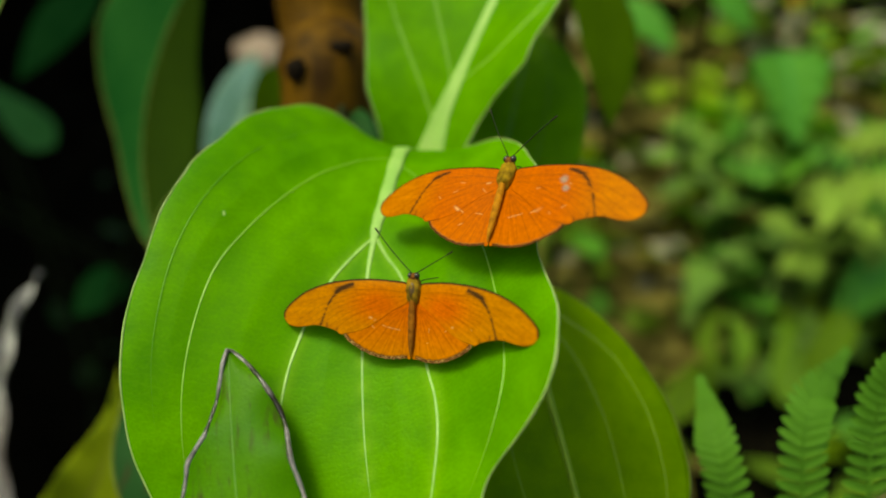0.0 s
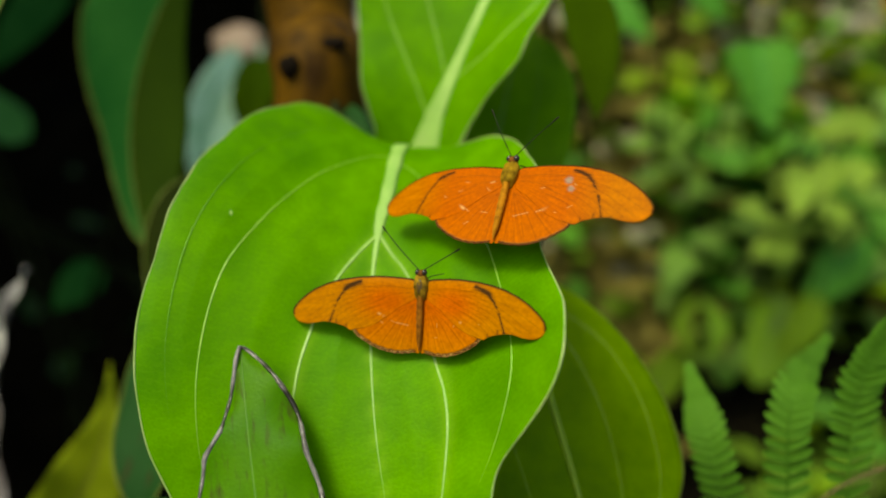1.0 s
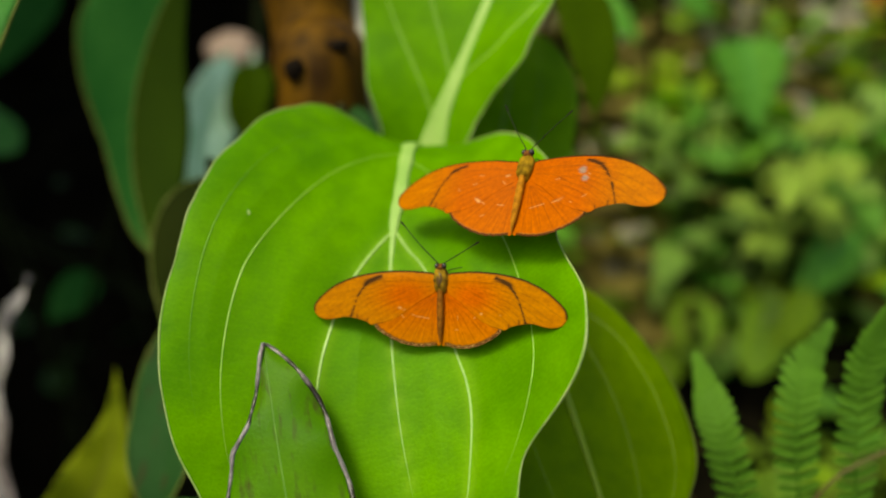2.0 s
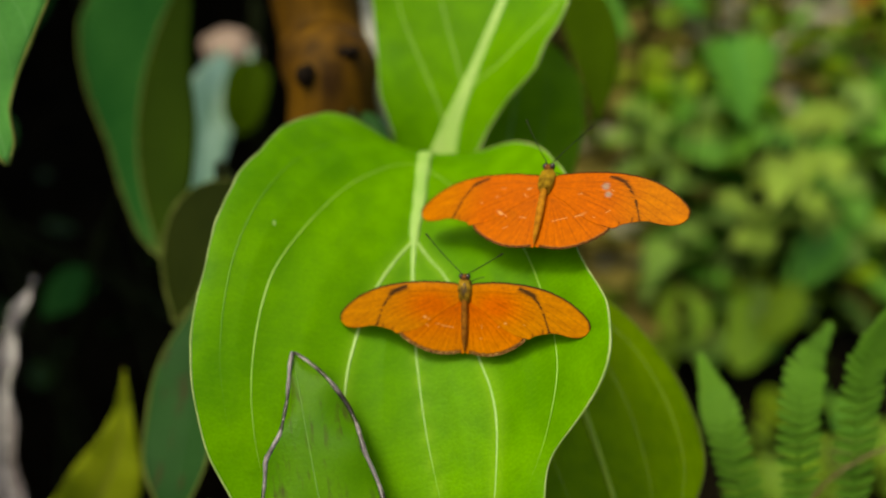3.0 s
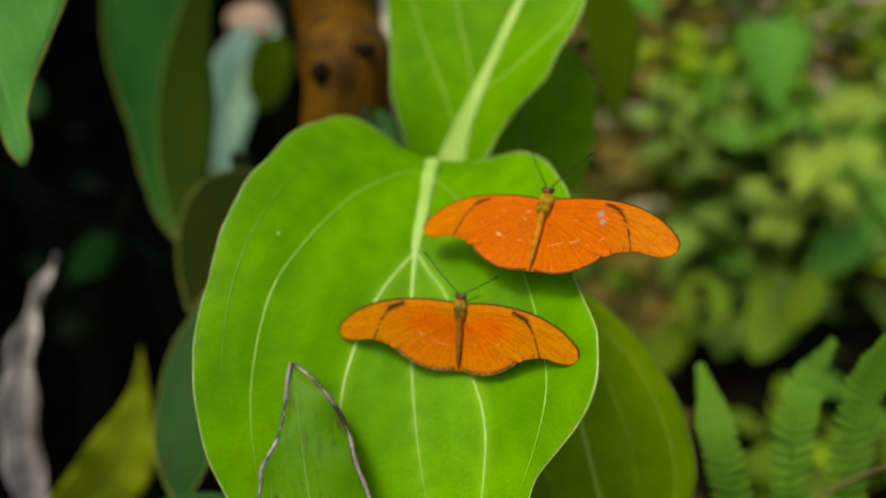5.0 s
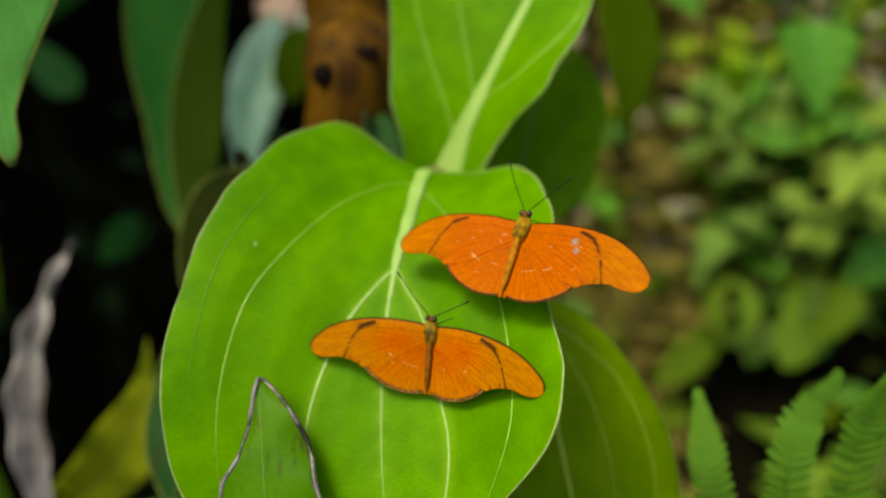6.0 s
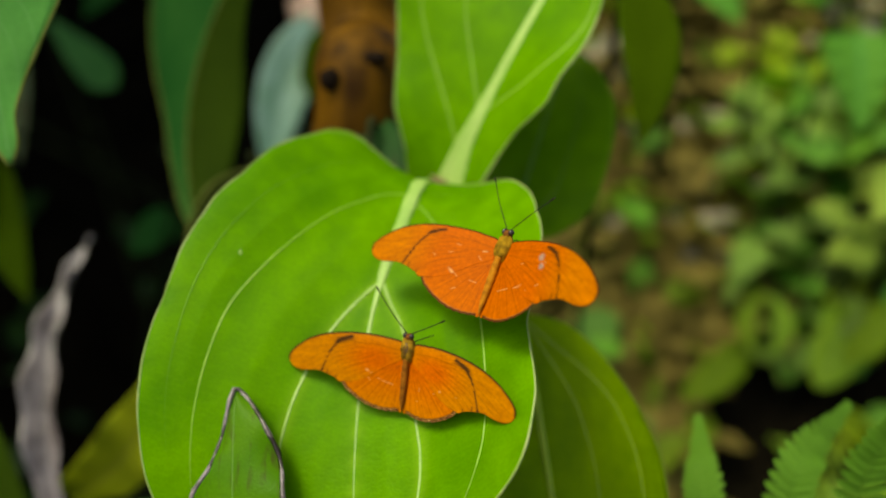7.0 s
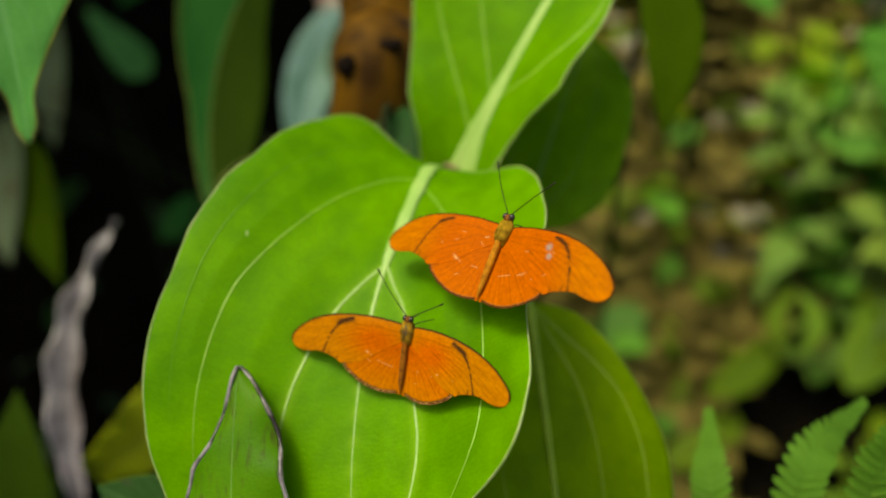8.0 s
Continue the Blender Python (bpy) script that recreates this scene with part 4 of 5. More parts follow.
shrub("glaucous_plant", "plant with pale blue green hanging leaves", (-0.24, 1.0), [
    ("pale blue green leaf", (-0.1631, 0.7713, 0.9302), (-0.2076, 0.6614, 0.7797), 0.054, (0.1, -0.9, 0.4), M_PALE, dict(profile=OVATE, bend=20, fold=0.3, sway=0.018)),
    ("olive green curled leaf", (-0.1528, 0.7321, 0.924), (-0.168, 0.6959, 0.8615), 0.042, (0.0, -0.88, 0.48), M_OLIVE_MID, dict(profile=ROUND, bend=40, fold=0.2)),
    ("grey green leaf", (-0.5248, 0.6874, 0.8162), (-0.4550, 0.5432, 0.7285), 0.05, (0.0, -0.88, 0.48), M_DUSKY, dict(profile=LANCE, bend=20, fold=0.1)),
    ("dull olive drooping leaf", (-0.4942, 0.6572, 0.8004), (-0.4061, 0.5401, 0.7136), 0.05, (0.1, -0.85, 0.5), M_OLIVE_MID, dict(profile=OVATE, bend=20, fold=0.1)),
], "plant", False)
shrub("overhanging_plant", "plant with a fresh green leaf hanging beside the path", (-0.6, 0.34), [
    ("fresh green leaf with a pointed curled tip", (-0.2007, 0.2993, 1.1471), (-0.1678, 0.2565, 1.0096), 0.075, (0.25, -0.85, 0.4), M_NEARLEFT, dict(rim=M_OLIVE_RIM, profile=((0, 0.3), (0.2, 0.8), (0.45, 1.0), (0.6, 0.84), (0.7, 0.58), (0.79, 0.31), (0.87, 0.15), (0.95, 0.11), (1, 0)), bend=-18, sway=-0.003, fold=0.12, wave=0.001, nu=50)),
], "plant", False)
shrub("yellowing_plant", "low plant with yellowing pointed leaves", (-0.24, 0.45), [
    ("yellowing pointed leaf", (-0.2680, 0.3420, 0.7040), (-0.194, 0.3762, 0.8295), 0.046, (0.3, -0.8, 0.5), M_YELLOW, dict(profile=((0, 0.5), (0.15, 0.8), (0.3, 0.97), (0.5, 0.98), (0.62, 0.78), (0.75, 0.44), (0.85, 0.22), (0.93, 0.1), (1, 0)), bend=25, fold=0.1, sway=0.02, wave=0.0015)),
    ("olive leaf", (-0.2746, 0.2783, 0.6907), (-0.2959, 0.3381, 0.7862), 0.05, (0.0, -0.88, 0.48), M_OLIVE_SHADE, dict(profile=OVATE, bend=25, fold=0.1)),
], "plant", False)
shrub("dried_leaf_plant", "plant with a curled dried grey purple leaf", (-0.3, 0.5), [
    ("curled dried grey purple leaf", (-0.2336, 0.2875, 0.7328), (-0.2573, 0.431, 0.8648), 0.022, (0.1, -0.8, 0.5), M_DRY, dict(profile=LANCE, bend=30, fold=0.3, cup=0.8, sway=-0.012, wave=0.003, twist=50)),
], "plant", False)
shrub("purple_edged_plant", "dark green plant with purple leaf edges below the large leaf", (-0.1, 0.4), [
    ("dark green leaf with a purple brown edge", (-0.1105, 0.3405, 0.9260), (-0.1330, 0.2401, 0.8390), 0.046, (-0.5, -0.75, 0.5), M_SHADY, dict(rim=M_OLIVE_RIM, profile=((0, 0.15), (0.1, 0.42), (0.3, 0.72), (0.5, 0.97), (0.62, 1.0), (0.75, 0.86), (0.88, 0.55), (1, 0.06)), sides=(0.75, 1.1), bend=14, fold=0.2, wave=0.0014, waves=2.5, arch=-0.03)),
    ("brownish leaf with shade put into its colour", (-0.1133, 0.3788, 0.9498), (-0.1431, 0.3273, 0.8932), 0.045, (-0.3, -0.8, 0.5), M_BROWNISH, dict(rim=M_OLIVE_RIM, profile=OVATE, bend=20, fold=0.2, arch=-0.03)),
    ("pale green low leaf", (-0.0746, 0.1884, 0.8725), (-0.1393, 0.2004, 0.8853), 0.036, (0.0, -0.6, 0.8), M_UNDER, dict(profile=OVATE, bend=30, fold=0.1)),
], "plant", False)
shrub("weed", "leafy weed at the foot of the shaded bank", (-0.55, 1.2), [
    ("fresh green hanging leaf", (-0.545, 0.90, 0.862), (-0.4697, 0.8834, 0.7884), 0.048, (0.0, -0.88, 0.48), M_FRESH, dict(profile=((0, 0.2), (0.2, 0.45), (0.5, 0.85), (0.75, 1.0), (0.9, 0.75), (1, 0.0)), bend=20, fold=0.1)),
    ("mid green leaf", (-0.4386, 1.017, 0.9594), (-0.5275, 0.9405, 0.8532), 0.06, (0.0, -0.88, 0.48), M_HANG, dict(profile=OVATE, bend=20, fold=0.1)),
    ("dull green leaf", (-0.3771, 0.7902, 0.6684), (-0.4238, 0.7491, 0.6318), 0.045, (0.0, -0.88, 0.48), M_HANG, dict(profile=OVATE, bend=20, fold=0.1)),
    ("grey green leaf browning at its tip", (-0.5206, 0.8008, 0.8964), (-0.5042, 0.7153, 0.7626), 0.042, (0.0, -0.88, 0.48), M_DUSKY, dict(profile=LANCE, bend=20, fold=0.3)),
], "plant", True)
shrub("heart_leaved_weed", "weed with a bright green heart-shaped leaf", (0.47, 1.0), [
    ("bright green heart-shaped leaf", (0.3946, 0.8968, 0.8998), (0.3991, 0.8272, 0.8072), 0.09, (0.0, -0.8, 0.6), M_HEART, dict(profile=HEART, bend=25, fold=0.25, wave=0.004)),
    ("broad green leaf", (0.5936, 0.8913, 0.6467), (0.4799, 0.8055, 0.5883), 0.07, (0.0, -0.8, 0.6), M_HEART, dict(profile=OVATE, bend=25, fold=0.1)),
    ("broad green leaf", (0.2211, 0.9865, 0.9436), (0.2785, 0.9261, 0.8912), 0.045, (0.0, -0.7, 0.7), M_HEART, dict(profile=OVATE, bend=25, fold=0.1)),
    ("green leaf", (0.34, 0.9929, 0.9561), (0.382, 0.9675, 0.9062), 0.045, (0.0, -0.7, 0.7), M_HEART, dict(profile=OVATE, bend=25, fold=0.1)),
], "plant", True)
shrub("lime_weed", "yellow green leafy weed on the bank", (0.62, 1.1), [
    ("pale yellow green leaf", (0.5289, 0.8447, 0.6966), (0.4737, 0.8148, 0.7040), 0.0418, (-0.05, -0.5, 0.87), M_LIME_PALE, dict(profile=OVATE, bend=30, fold=0.15, wave=0.002)),
    ("pale yellow green leaf", (0.4500, 0.8290, 0.6568), (0.3949, 0.7984, 0.6627), 0.0419, (-0.17, -0.5, 0.87), M_LIME_PALE, dict(profile=OVATE, bend=30, fold=0.15, wave=0.002)),
    ("pale yellow green leaf", (0.5568, 0.8693, 0.6736), (0.5200, 0.8247, 0.6522), 0.0341, (-0.04, -0.5, 0.87), M_LIME_PALE, dict(profile=OVATE, bend=30, fold=0.15, wave=0.002)),
    ("pale yellow green leaf", (0.5049, 0.8390, 0.7202), (0.4867, 0.7919, 0.6941), 0.0391, (0.06, -0.5, 0.87), M_LIME_PALE, dict(profile=OVATE, bend=30, fold=0.15, wave=0.002)),
    ("pale yellow green leaf", (0.4914, 0.8763, 0.7381), (0.4344, 0.8483, 0.7493), 0.036, (0.03, -0.5, 0.87), M_LIME_PALE, dict(profile=OVATE, bend=30, fold=0.15, wave=0.002)),
    ("pale yellow green leaf", (0.4622, 0.8331, 0.7520), (0.4282, 0.7833, 0.7204), 0.0302, (-0.18, -0.5, 0.87), M_LIME_PALE, dict(profile=OVATE, bend=30, fold=0.15, wave=0.002)),
    ("pale yellow green leaf", (0.5571, 0.8561, 0.6777), (0.4953, 0.8205, 0.6740), 0.0332, (0.08, -0.5, 0.87), M_LIME_PALE, dict(profile=OVATE, bend=30, fold=0.15, wave=0.002)),
    ("pale yellow green leaf", (0.4094, 0.7914, 0.7140), (0.3483, 0.7727, 0.7435), 0.0371, (-0.11, -0.5, 0.87), M_LIME_PALE, dict(profile=OVATE, bend=30, fold=0.15, wave=0.002)),
    ("pale yellow green leaf", (0.5283, 0.8490, 0.7692), (0.5084, 0.8034, 0.7458), 0.0406, (0.04, -0.5, 0.87), M_LIME_PALE, dict(profile=OVATE, bend=30, fold=0.15, wave=0.002)),
    ("pale yellow green leaf", (0.5144, 0.8752, 0.7572), (0.4806, 0.8272, 0.7290), 0.039, (0.04, -0.5, 0.87), M_LIME_PALE, dict(profile=OVATE, bend=30, fold=0.15, wave=0.002)),
    ("pale yellow green leaf", (0.4748, 0.8804, 0.7382), (0.4265, 0.8393, 0.7236), 0.0407, (0.18, -0.5, 0.87), M_LIME_PALE, dict(profile=OVATE, bend=30, fold=0.15, wave=0.002)),
    ("pale yellow green leaf", (0.4525, 0.8411, 0.6741), (0.4354, 0.7957, 0.6512), 0.0339, (0.20, -0.5, 0.87), M_LIME_PALE, dict(profile=OVATE, bend=30, fold=0.15, wave=0.002)),
    ("pale yellow green leaf", (0.5291, 0.8614, 0.6850), (0.4547, 0.8245, 0.6786), 0.0304, (0.29, -0.5, 0.87), M_LIME_PALE, dict(profile=OVATE, bend=30, fold=0.15, wave=0.002)),
    ("pale yellow green leaf", (0.4941, 0.8751, 0.7250), (0.4187, 0.8522, 0.7461), 0.0386, (-0.29, -0.5, 0.87), M_LIME_PALE, dict(profile=OVATE, bend=30, fold=0.15, wave=0.002)),
    ("pale yellow green leaf", (0.4745, 0.8452, 0.6690), (0.4199, 0.8266, 0.6984), 0.0314, (0.15, -0.5, 0.87), M_LIME_PALE, dict(profile=OVATE, bend=30, fold=0.15, wave=0.002)),
    ("pale yellow green leaf", (0.4692, 0.8586, 0.7587), (0.4351, 0.8089, 0.7274), 0.0382, (-0.09, -0.5, 0.87), M_LIME_PALE, dict(profile=OVATE, bend=30, fold=0.15, wave=0.002)),
    ("pale yellow green leaf", (0.5042, 0.8534, 0.7229), (0.4518, 0.8251, 0.7335), 0.0371, (-0.27, -0.5, 0.87), M_LIME_PALE, dict(profile=OVATE, bend=30, fold=0.15, wave=0.002)),
    ("pale yellow green leaf", (0.5150, 0.8241, 0.7015), (0.4606, 0.8027, 0.7256), 0.0404, (0.27, -0.5, 0.87), M_LIME_PALE, dict(profile=OVATE, bend=30, fold=0.15, wave=0.002)),
    ("yellow green leaf", (0.5904, 0.9267, 0.7910), (0.4942, 0.9236, 0.7716), 0.04, (0.0, -0.8, 0.6), M_LIME_PALE, dict(profile=OVATE, bend=25, fold=0.1)),
], "plant", True)
shrub("round_leaved_weed", "weed with rounded curling green leaves", (0.4, 0.86), [
    ("narrow green leaf curling round a gap", (0.3676, 0.8631, 0.5684), (0.3637, 0.8019, 0.5039), 0.026, (0.0, -0.8, 0.6), M_BUSH, dict(profile=LANCE, bend=25, fold=0.1, sway=0.026)),
    ("narrow green leaf curling round a gap", (0.3676, 0.8631, 0.5684), (0.3637, 0.8019, 0.5039), 0.024, (0.0, -0.8, 0.6), M_LIME, dict(profile=LANCE, bend=25, fold=0.1, sway=-0.026)),
    ("rounded curled green leaf", (0.3517, 0.8386, 0.4962), (0.263, 0.7668, 0.4604), 0.05, (0.0, -0.88, 0.48), M_BUSH, dict(profile=ROUND, bend=60, fold=0.1)),
    ("rounded curled green leaf", (0.4891, 0.8871, 0.5414), (0.439, 0.7965, 0.4689), 0.07, (0.0, -0.88, 0.48), M_LIME, dict(profile=ROUND, bend=50, fold=0.1)),
    ("rounded green leaf", (0.4997, 0.803, 0.6017), (0.436, 0.7562, 0.5486), 0.045, (0.0, -0.88, 0.48), M_BUSH, dict(profile=ROUND, bend=50, fold=0.1)),
], "plant", True)
shrub("shaded_plant", "shaded plant with a dull olive upright leaf", (0.1, 0.56), [
    ("dull olive leaf", (0.0843, 0.4764, 1.0412), (0.0912, 0.4058, 0.9668), 0.036, (0.2, -0.9, 0.3), M_OLIVE_MID, dict(profile=OVATE, bend=12, fold=0.1, sway=-0.006)),
], "plant", False)
shrub("round_leaf_plant", "shaded plant with one dark rounded leaf near the trunk", (-0.07, 0.43), [
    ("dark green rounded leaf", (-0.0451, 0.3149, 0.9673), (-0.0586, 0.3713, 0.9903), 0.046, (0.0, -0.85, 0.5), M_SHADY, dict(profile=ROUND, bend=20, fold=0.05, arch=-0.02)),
], "plant", False)
dead_stem((-0.0445, 0.4592, 1.0438), (-0.0328, 0.398, 0.9554))



# ---- trunk, and unseen canopy added for shade ----
def build_tree():
    foot = (-0.075, 0.47)
    z = float(ground_height(*foot)) - 0.03
    thing = empty("shade_tree", pose(foot[0], foot[1], z))
    tagged(thing, "small tree with smooth orange brown trunk and unseen leaves added overhead", "tree")
    n = 90
    t = np.linspace(0, 1, n)
    top = np.array((-0.0712, 0.4493, 1.0638))
    mid = np.array((-0.0585, 0.3762, 0.9516))
    line = smooth(np.array([(foot[0], foot[1], z), tuple(mid), tuple(top), (top[0] - 0.06, top[1] + 0.1, 1.75)]), n)
    rr = 0.0245 + 0.0012 * np.sin(t * 60) + 0.0009 * np.sin(t * 23 + 1)
    tv, tf = tube(line, rr, 24)
    raw("trunk", tv, tf, M_BARK, thing, "smooth orange brown trunk with dark knots")
    for c, wide, tall in (((-0.0490, 0.3860, 1.0155), 0.75, 0.75), ((-0.0704, 0.3790, 1.0060), 0.6, 1.4)):
        # out to the bark's surface
        spot = np.array(c)
        while np.linalg.norm(line - spot, axis=1).min() < 0.0245:
            spot += np.array((0.05, -0.96, 0.27)) * 0.0004
        bm = bmesh.new()
        bmesh.ops.create_icosphere(bm, subdivisions=2, radius=1.0)
        for q in bm.verts:
            q.co = Vector((q.co.x * 0.0085 * wide, q.co.y * 0.003, q.co.z * 0.0042 * tall)) * (1 + 0.3 * noise.noise(q.co * 2))
        part("knot", bm, M_KNOT, thing, "", Matrix.Translation(spot))
    # unseen limbs and leaves added overhead to cut the light on the left
    rng = np.random.default_rng(5)
    for k in range(6):
        e = np.array((rng.uniform(-1.9, -0.2), rng.uniform(0.7, 2.0), rng.uniform(1.6, 1.9)))
        a = line[-8]
        tv, tf = tube(smooth(np.array([a, (a + e) / 2 + (0, 0, 0.12), e]), 20), np.linspace(0.014, 0.004, 20), 8)
        raw("limb", tv, tf, M_BARK, thing)
    verts, faces, uvs = [], [], []
    for k in range(5200):
        x, y = rng.uniform(-4.6, -0.5), rng.uniform(0.45, 3.8)
        zc = 1.30 + 0.22 * y + 0.35 * rng.random() + 0.1 * math.sin(x * 3)
        if x > -0.8 and rng.random() < (x + 0.8) * 2.2:
            continue
        # far left edge hangs lower to block more light
        if x < -2.6:
            zc -= rng.random() * (-2.6 - x) * 0.9
        L, W = rng.uniform(0.17, 0.28), rng.uniform(0.085, 0.14)
        v, f, uv = leaf_sheet(L, W, bend=rng.uniform(10, 60), fold=0.15, nu=6, nv=5)
        m = pose(x, y, zc, rng.uniform(-40, 20), rng.uniform(-30, 30), rng.uniform(0, 360))
        v = v @ np.array(m.to_3x3()).T + np.array(m.translation)
        off = sum(map(len, verts))
        verts.append(v)
        faces += [tuple(i + off for i in q) for q in f]
        uvs.append(uv)
    ob = raw("unseen_crown", np.concatenate(verts), faces, M_CANOPY, thing, "unseen dense mass of dark leaves, added to shade the left", uv=np.concatenate(uvs))


build_tree()


# ---- ferns ----
def build_fern(foot, fronds):
    z = float(ground_height(*foot)) - 0.01
    thing = empty("fern", pose(foot[0], foot[1], z))
    tagged(thing, "fresh green fern with narrow toothed fronds", "fern")
    v, f, uv = leaf_sheet(1.0, 1.0, profile=((0, 0.9), (0.3, 1.0), (0.6, 0.98), (0.8, 0.8), (0.92, 0.5), (1, 0.0)), bend=25, fold=0.12, nu=8, nv=5)
    me = bpy.data.meshes.new("leaflet")
    me.from_pydata([tuple(map(float, q)) for q in v], [], f)
    lay = me.uv_layers.new(name="UVMap")
    loop = np.empty(len(me.loops), dtype=np.int32)
    me.loops.foreach_get("vertex_index", loop)
    lay.data.foreach_set("uv", uv.astype(np.float32)[loop].ravel())
    me.polygons.foreach_set("use_smooth", [True] * len(me.polygons))
    me.materials.append(M_FERN)
    for base, mid, tip, half, normal, count in fronds:
        root = np.array((foot[0], foot[1], z))
        lower = smooth(np.array([root, (root + base) / 2 + (0, 0.01, 0), base]), 20)
        line = np.concatenate([lower[:-1], smooth(np.array([base, mid, tip]), 50)])
        tv, tf = tube(line, np.linspace(0.0011, 0.0003, len(line)), 6)
        rachis = raw("frond", tv, tf, M_FERN, thing)
        seg = smooth(np.array([base, mid, tip]), count)
        way = np.gradient(seg, axis=0)
        gap = float(np.linalg.norm(way, axis=1).mean())
        for i in range(count):
            w = Vector(way[i]).normalized()
            n = Vector(normal)
            n = (n - w * n.dot(w)).normalized()
            s = w.cross(n)
            u = i / (count - 1)
            size = half * 1.15 * (0.25 + 0.75 * min(1, (1 - u) / 0.42)) * min(1, 0.55 + u * 2)
            for k in (-1, 1):
                d = (s * k + w * (0.25 + 0.5 * u) + n * 0.1 * math.sin(i * 1.7 + k)).normalized()
                x = d.cross(n).normalized()
                zz = x.cross(d)
                m = Matrix((x, d, zz)).transposed().to_4x4()
                m.translation = Vector(seg[i])
                ob = new("leaflet", me)
                wide = gap * 0.94
                link(ob, rachis, m @ Matrix.Diagonal((wide, size, (wide + size) / 2, 1)), None)


build_fern((0.14, 0.31), (
    ((0.142, 0.2105, 0.8489), (0.1377, 0.2291, 0.9093), (0.1676, 0.2645, 0.9172), 0.0092, (-0.1, -0.85, 0.5), 27),
    ((0.1228, 0.2077, 0.8422), (0.1071, 0.227, 0.893), (0.1088, 0.264, 0.9036), 0.0085, (-0.5, -0.75, 0.4), 25),
    ((0.1648, 0.2093, 0.8491), (0.1608, 0.2252, 0.9149), (0.1698, 0.2307, 0.9544), 0.0095, (0.0, -0.85, 0.5), 27),
))


# ---- undergrowth on the bank ----
def scatter(name, label, material, count, region, sizes, seed, shape=OVATE, lift=(0.01, 0.09), tilt=(-20, 50), keep=None, category="undergrowth", ratio=(0.45, 0.7)):
    rng = np.random.default_rng(seed)
    verts, faces, uvs, total = [], [], [], 0
    while len(verts) < count:
        x, y = rng.uniform(*region[0]), rng.uniform(*region[1])
        if keep and not keep(x, y, rng):
            continue
        L = rng.uniform(*sizes)
        v, f, uv = leaf_sheet(L, L * rng.uniform(*ratio), profile=shape, bend=rng.uniform(5, 55), fold=rng.uniform(0.05, 0.25), wave=0.02 * L, waves=2, nu=9, nv=7)
        m = pose(x, y, float(ground_height(x, y)) + rng.uniform(*lift), rng.uniform(*tilt), rng.uniform(-25, 25), rng.uniform(0, 360))
        v = v @ np.array(m.to_3x3()).T + np.array(m.translation)
        verts.append(v)
        faces += [tuple(i + total for i in q) for q in f]
        total += len(v)
        uvs.append(uv)
    ob = raw(name, np.concatenate(verts), faces, material, uv=np.concatenate(uvs))
    return tagged(ob, label, category, kind="stuff")




def right_side(x, y, rng):
    """Where the bank is overgrown; two gaps bare near-black soil, read as shade."""
    if x < -0.02 + 0.3 * rng.random() ** 2 + 0.06 * math.sin(y * 7) or math.hypot(x - 0.37, y - 0.77) < 0.085 or math.hypot((x - 0.51) * 0.7, y - 0.86) < 0.05:
        return False
    return rng.random() < (1.0 if y < 1.22 else 0.55) * min(1.0, 0.45 + max(0.0, x - 0.25) * 1.8) * math.exp(-((max(0, x - 1.1) / 0.9) ** 2) - (max(0, y - 1.8) / 0.7) ** 2) * min(1.0, 0.3 + max(0.0, y - 0.72) * 2.0)


def litter_side(x, y, rng):
    """Dead leaves lie all over the bank but in the dark gaps."""
    if x < -0.02 + 0.2 * rng.random() ** 2 or math.hypot(x - 0.37, y - 0.77) < 0.08 or math.hypot((x - 0.51) * 0.7, y - 0.86) < 0.045:
        return False
    if x > 0.3 and y < 0.9:
        return False
    return rng.random() < min(1.0, 0.55 + max(0.0, y - 0.72) * 2.0) * (1.0 if x < 0.5 else 0.2) * math.exp(-max(0.0, x - 1.0, y - 1.3) * 4.0)


left_side = lambda x, y, rng: x < 0.0
scatter("leaf_litter", "brown dead leaves strewn over the bank", M_LITTER, 2000, ((0.0, 1.6), (0.62, 1.8)), (0.05, 0.11), 3, lift=(0.002, 0.014), tilt=(-12, 12), keep=litter_side, category="leaf litter")
scatter("undergrowth", "low olive green weeds covering the bank", M_BUSH, 1700, ((0.05, 2.8), (0.5, 2.8)), (0.03, 0.085), 4, keep=right_side)
upper_bank = lambda x, y, rng: right_side(x, y, rng) and y > 1.0 + 0.2 * rng.random()
# lighter green leaves brighten the upper bank as if sunlit
scatter("undergrowth", "light green weeds on the upper bank, sunlight put into their colour", M_LIME, 380, ((0.1, 2.6), (1.0, 2.8)), (0.025, 0.06), 15, keep=upper_bank)
scatter("undergrowth", "cool green broad weeds on the bank", M_BUSH_B, 480, ((0.1, 3.2), (0.6, 3.2)), (0.025, 0.075), 6, shape=ROUND, keep=right_side, ratio=(0.6, 0.9))
scatter("undergrowth", "yellow green low weeds behind the ferns", M_LIME, 150, ((0.42, 0.95), (0.52, 0.76)), (0.03, 0.07), 21, lift=(0.0, 0.06))
scatter("undergrowth", "broad soft green weeds on the bank", M_BUSH_B, 90, ((0.42, 0.9), (0.9, 1.18)), (0.06, 0.11), 22, shape=ROUND, lift=(0.03, 0.16), tilt=(-50, 10), ratio=(0.6, 0.85))
scatter("undergrowth", "pale grey green soft weeds on the bank", M_MILKY, 210, ((0.36, 0.95), (0.84, 1.16)), (0.04, 0.085), 23, lift=(0.05, 0.15), tilt=(-45, 15), ratio=(0.5, 0.8))
# very dark green carries the shade under the tree
scatter("undergrowth", "foliage under the tree, shade put into its dark green", M_CANOPY, 70, ((-2.2, -0.05), (0.8, 2.2)), (0.06, 0.16), 8, keep=left_side)


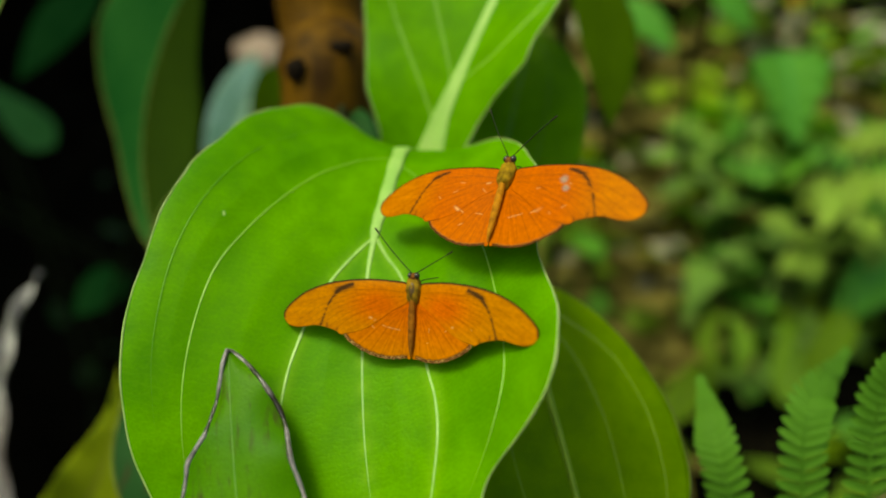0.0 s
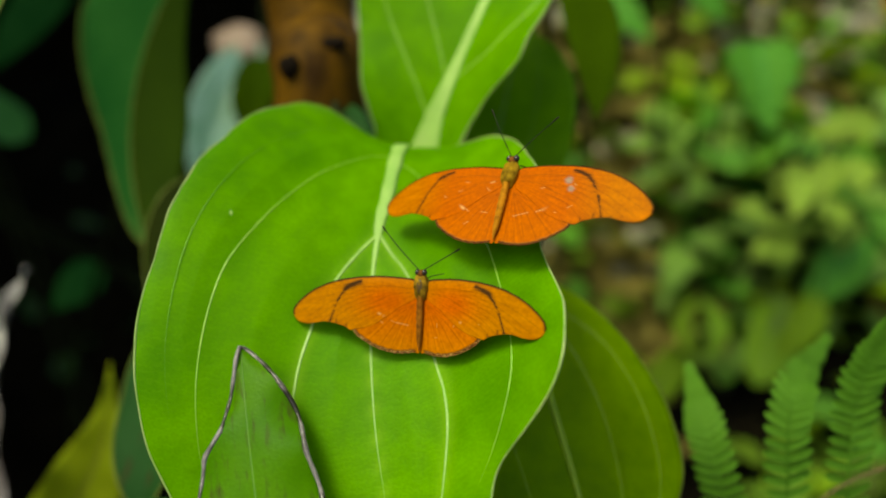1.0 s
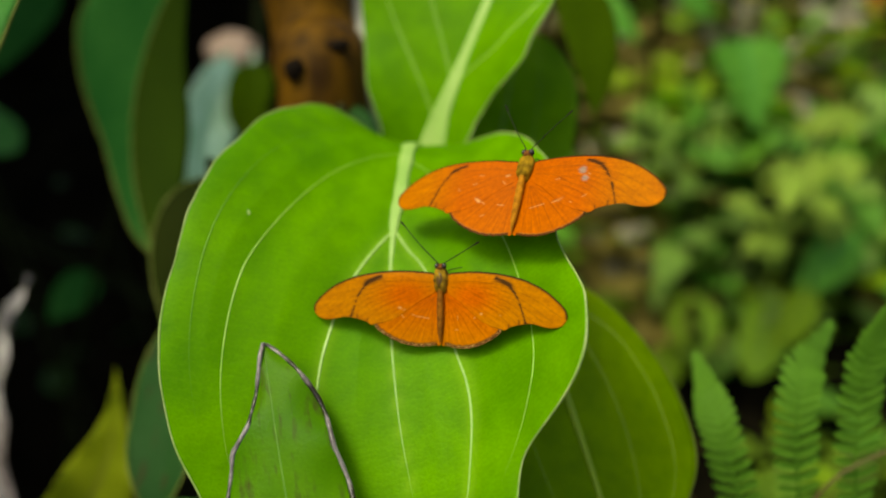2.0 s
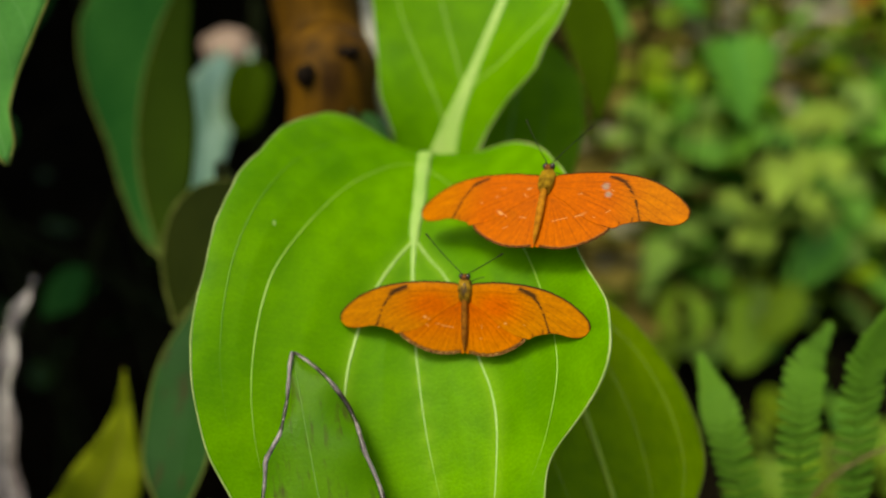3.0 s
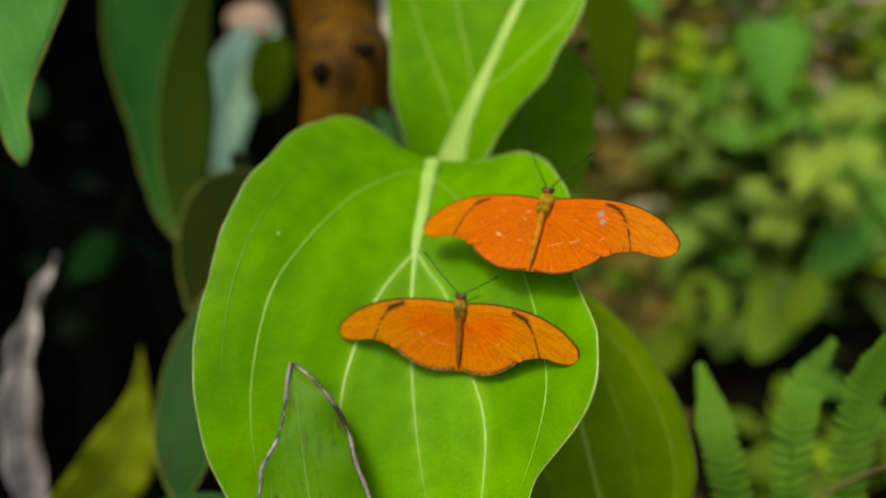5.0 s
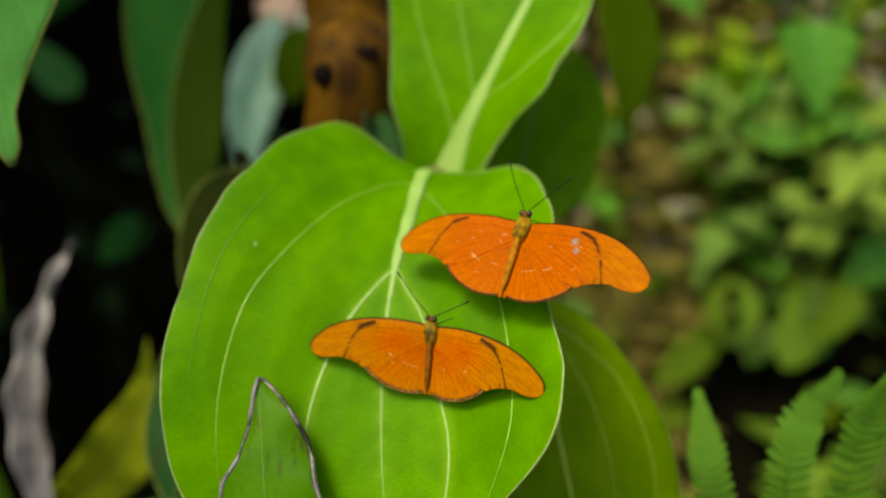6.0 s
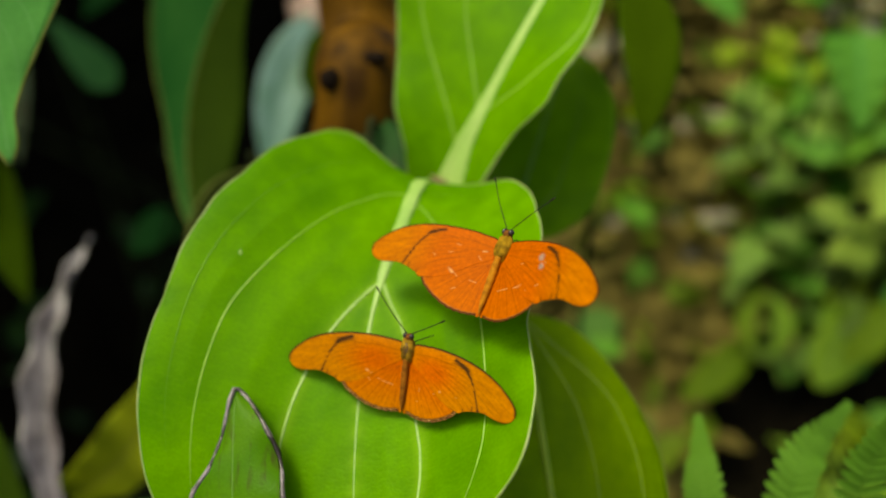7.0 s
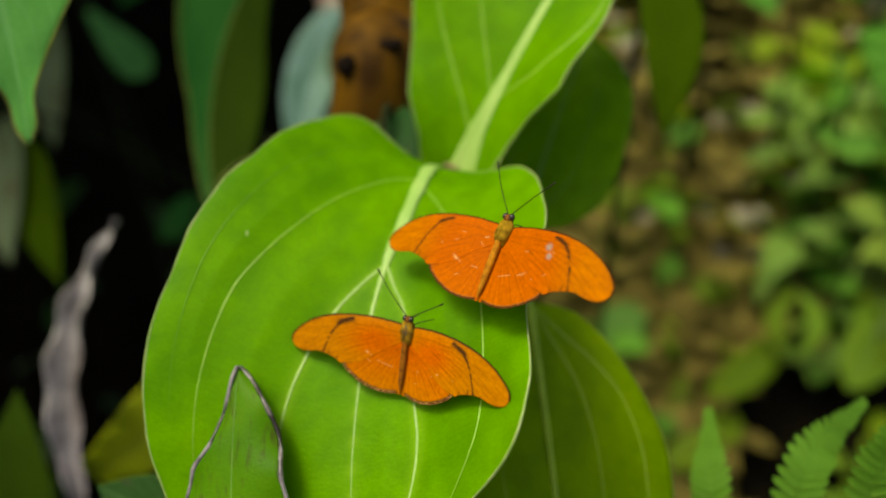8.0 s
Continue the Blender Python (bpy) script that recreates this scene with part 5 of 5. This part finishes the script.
def stone(centre, size, material, label, seed, group="stones"):
    bm = bmesh.new()
    bmesh.ops.create_icosphere(bm, subdivisions=3, radius=1.0)
    for q in bm.verts:
        d = 1 + 0.28 * noise.noise(q.co * 1.3 + Vector((seed * 3.1, 0, 0))) + 0.06 * noise.noise(q.co * 5)
        q.co = Vector((q.co.x * size * d, q.co.y * size * 0.8 * d, q.co.z * size * 0.62 * d))
    ob = part("stone", bm, material, None, "", Matrix.Translation(centre) @ pose(0, 0, 0, 0, 0, seed * 47 % 360))
    return tagged(ob, label, "stone", group=group)


def on_bank(x, y, up=0.0):
    return (x, y, float(ground_height(x, y)) + up)


def flower(centre, size, material, label):
    x, y, z = centre
    root = on_bank(x + 0.02, y + 0.06, -0.01)
    thing = empty("flower", Matrix.Translation(root))
    tagged(thing, label, "flower", group="flowers on the bank")
    tv, tf = tube(smooth(np.array([root, ((x + root[0]) / 2, (y + root[1]) / 2, (z + root[2]) / 2 + 0.01), centre]), 12), 0.0015, 6)
    raw("stalk", tv, tf, M_STEM, thing)
    v, f, uv = leaf_sheet(size, size * 0.6, profile=ROUND, bend=30, fold=0.1, nu=9, nv=7)
    for k in range(6):
        raw("petal", v, f, material, thing, "", Matrix.Translation(centre) @ pose(0, 0, 0, 40, 0, 60 * k) @ pose(0, 0, 0, 25, 0, 0))
    bm = bmesh.new()
    bmesh.ops.create_icosphere(bm, subdivisions=2, radius=size * 0.22)
    part("centre", bm, M_GOLD, thing, "", Matrix.Translation(centre))


def twig(top, low):
    foot = np.array((low[0] - 0.03, low[1] + 0.02, float(ground_height(low[0], low[1])) - 0.01))
    thing = empty("twig", Matrix.Translation(foot))
    tagged(thing, "thin brown twig leaning through the ferns", "twig")
    tv, tf = tube(smooth(np.array([foot, (np.array(low) + foot) / 2 + (0.01, 0, 0.05), low, top]), 50), np.linspace(0.0007, 0.00045, 50), 8)
    raw("shoot", tv, tf, M_TWIG, thing)


rng = np.random.default_rng(12)
for k in range(150):
    x, y = rng.uniform(0.12, 1.1), rng.uniform(1.0, 1.8)
    stone(on_bank(x, y, 0.02), rng.uniform(0.014, 0.032), M_STONE, "grey brown stone lying on the bank", k)
stone(on_bank(0.452, 1.132, 0.03), 0.027, M_STONE, "pale grey stone lying on the bank", 60)
stone(on_bank(0.331, 1.040, 0.03), 0.024, M_STONE, "pale grey stone lying on the bank", 61)
stone(on_bank(0.415, 1.086, 0.03), 0.025, M_STONE, "pale grey stone lying on the bank", 62)
stone(on_bank(0.285, 1.065, 0.03), 0.022, M_STONE, "pale grey stone lying on the bank", 63)
stone(on_bank(0.362, 1.037, 0.03), 0.025, M_STONE, "pale grey stone lying on the bank", 64)
stone((-0.185, 0.786, 0.919), 0.034, M_PINK, "pinkish stone beside the trunk", 91, "")
flower((0.461, 1.0351, 0.9288), 0.05, M_ORANGE, "orange blossom on a thin stalk among the weeds")
flower((0.5955, 0.9664, 0.9178), 0.05, M_ORANGE, "orange blossom on a thin stalk among the weeds")
flower((0.4056, 1.1498, 0.7135), 0.014, M_GOLD, "small yellow blossom on a thin stalk")
twig((0.1986, 0.2189, 0.8982), (0.1421, 0.2137, 0.8544))



# ---- what moves ----
def motions():
    flaps = ((0.0, 0, 0), (0.5, -2, -3), (1.0, -2, -3), (1.5, 2, 3), (2.8, 0, -3), (3.0, 0, -3), (3.5, -1, 0), (4.0, 6, 5), (4.5, -1, 0), (6.0, 1, 1), (6.5, 2, 5), (7.0, 11, 16), (7.5, 7, 8), (8.0, 1, 5))
    for w, s in B2_WINGS:
        walk(w, [(t, pose(0, 0, 0, 0, -s * (REST + (right if s > 0 else left)), 0)) for t, left, right in flaps])
    walk(B3, [(0, pose(-0.03, 0.8, 0.42, 20, 10, 200)), (7.2, pose(-0.03, 0.8, 0.42, 20, 10, 200)), (7.5, pose(0.0495, 0.78, 0.6566, 20, 10, 240)), (7.6, pose(0.3004, 0.7834, 0.6199, 20, 10, 250)), (7.7, pose(0.4105, 0.7785, 0.594, 20, 10, 250)), (7.8, pose(0.5458, 0.7796, 0.5731, 20, 10, 255)), (8, pose(0.8289, 0.8266, 0.5061, 20, 10, 260))])
    beat = ((0.0, 70), (7.3, 70), (7.4, 10), (7.5, 60), (7.6, -10), (7.7, 62), (7.8, 0), (7.9, 60), (8.0, 20))
    for w, s in B3_WINGS:
        walk(w, [(t, pose(0, 0, 0, 0, -s * a, 0)) for t, a in beat])


motions()
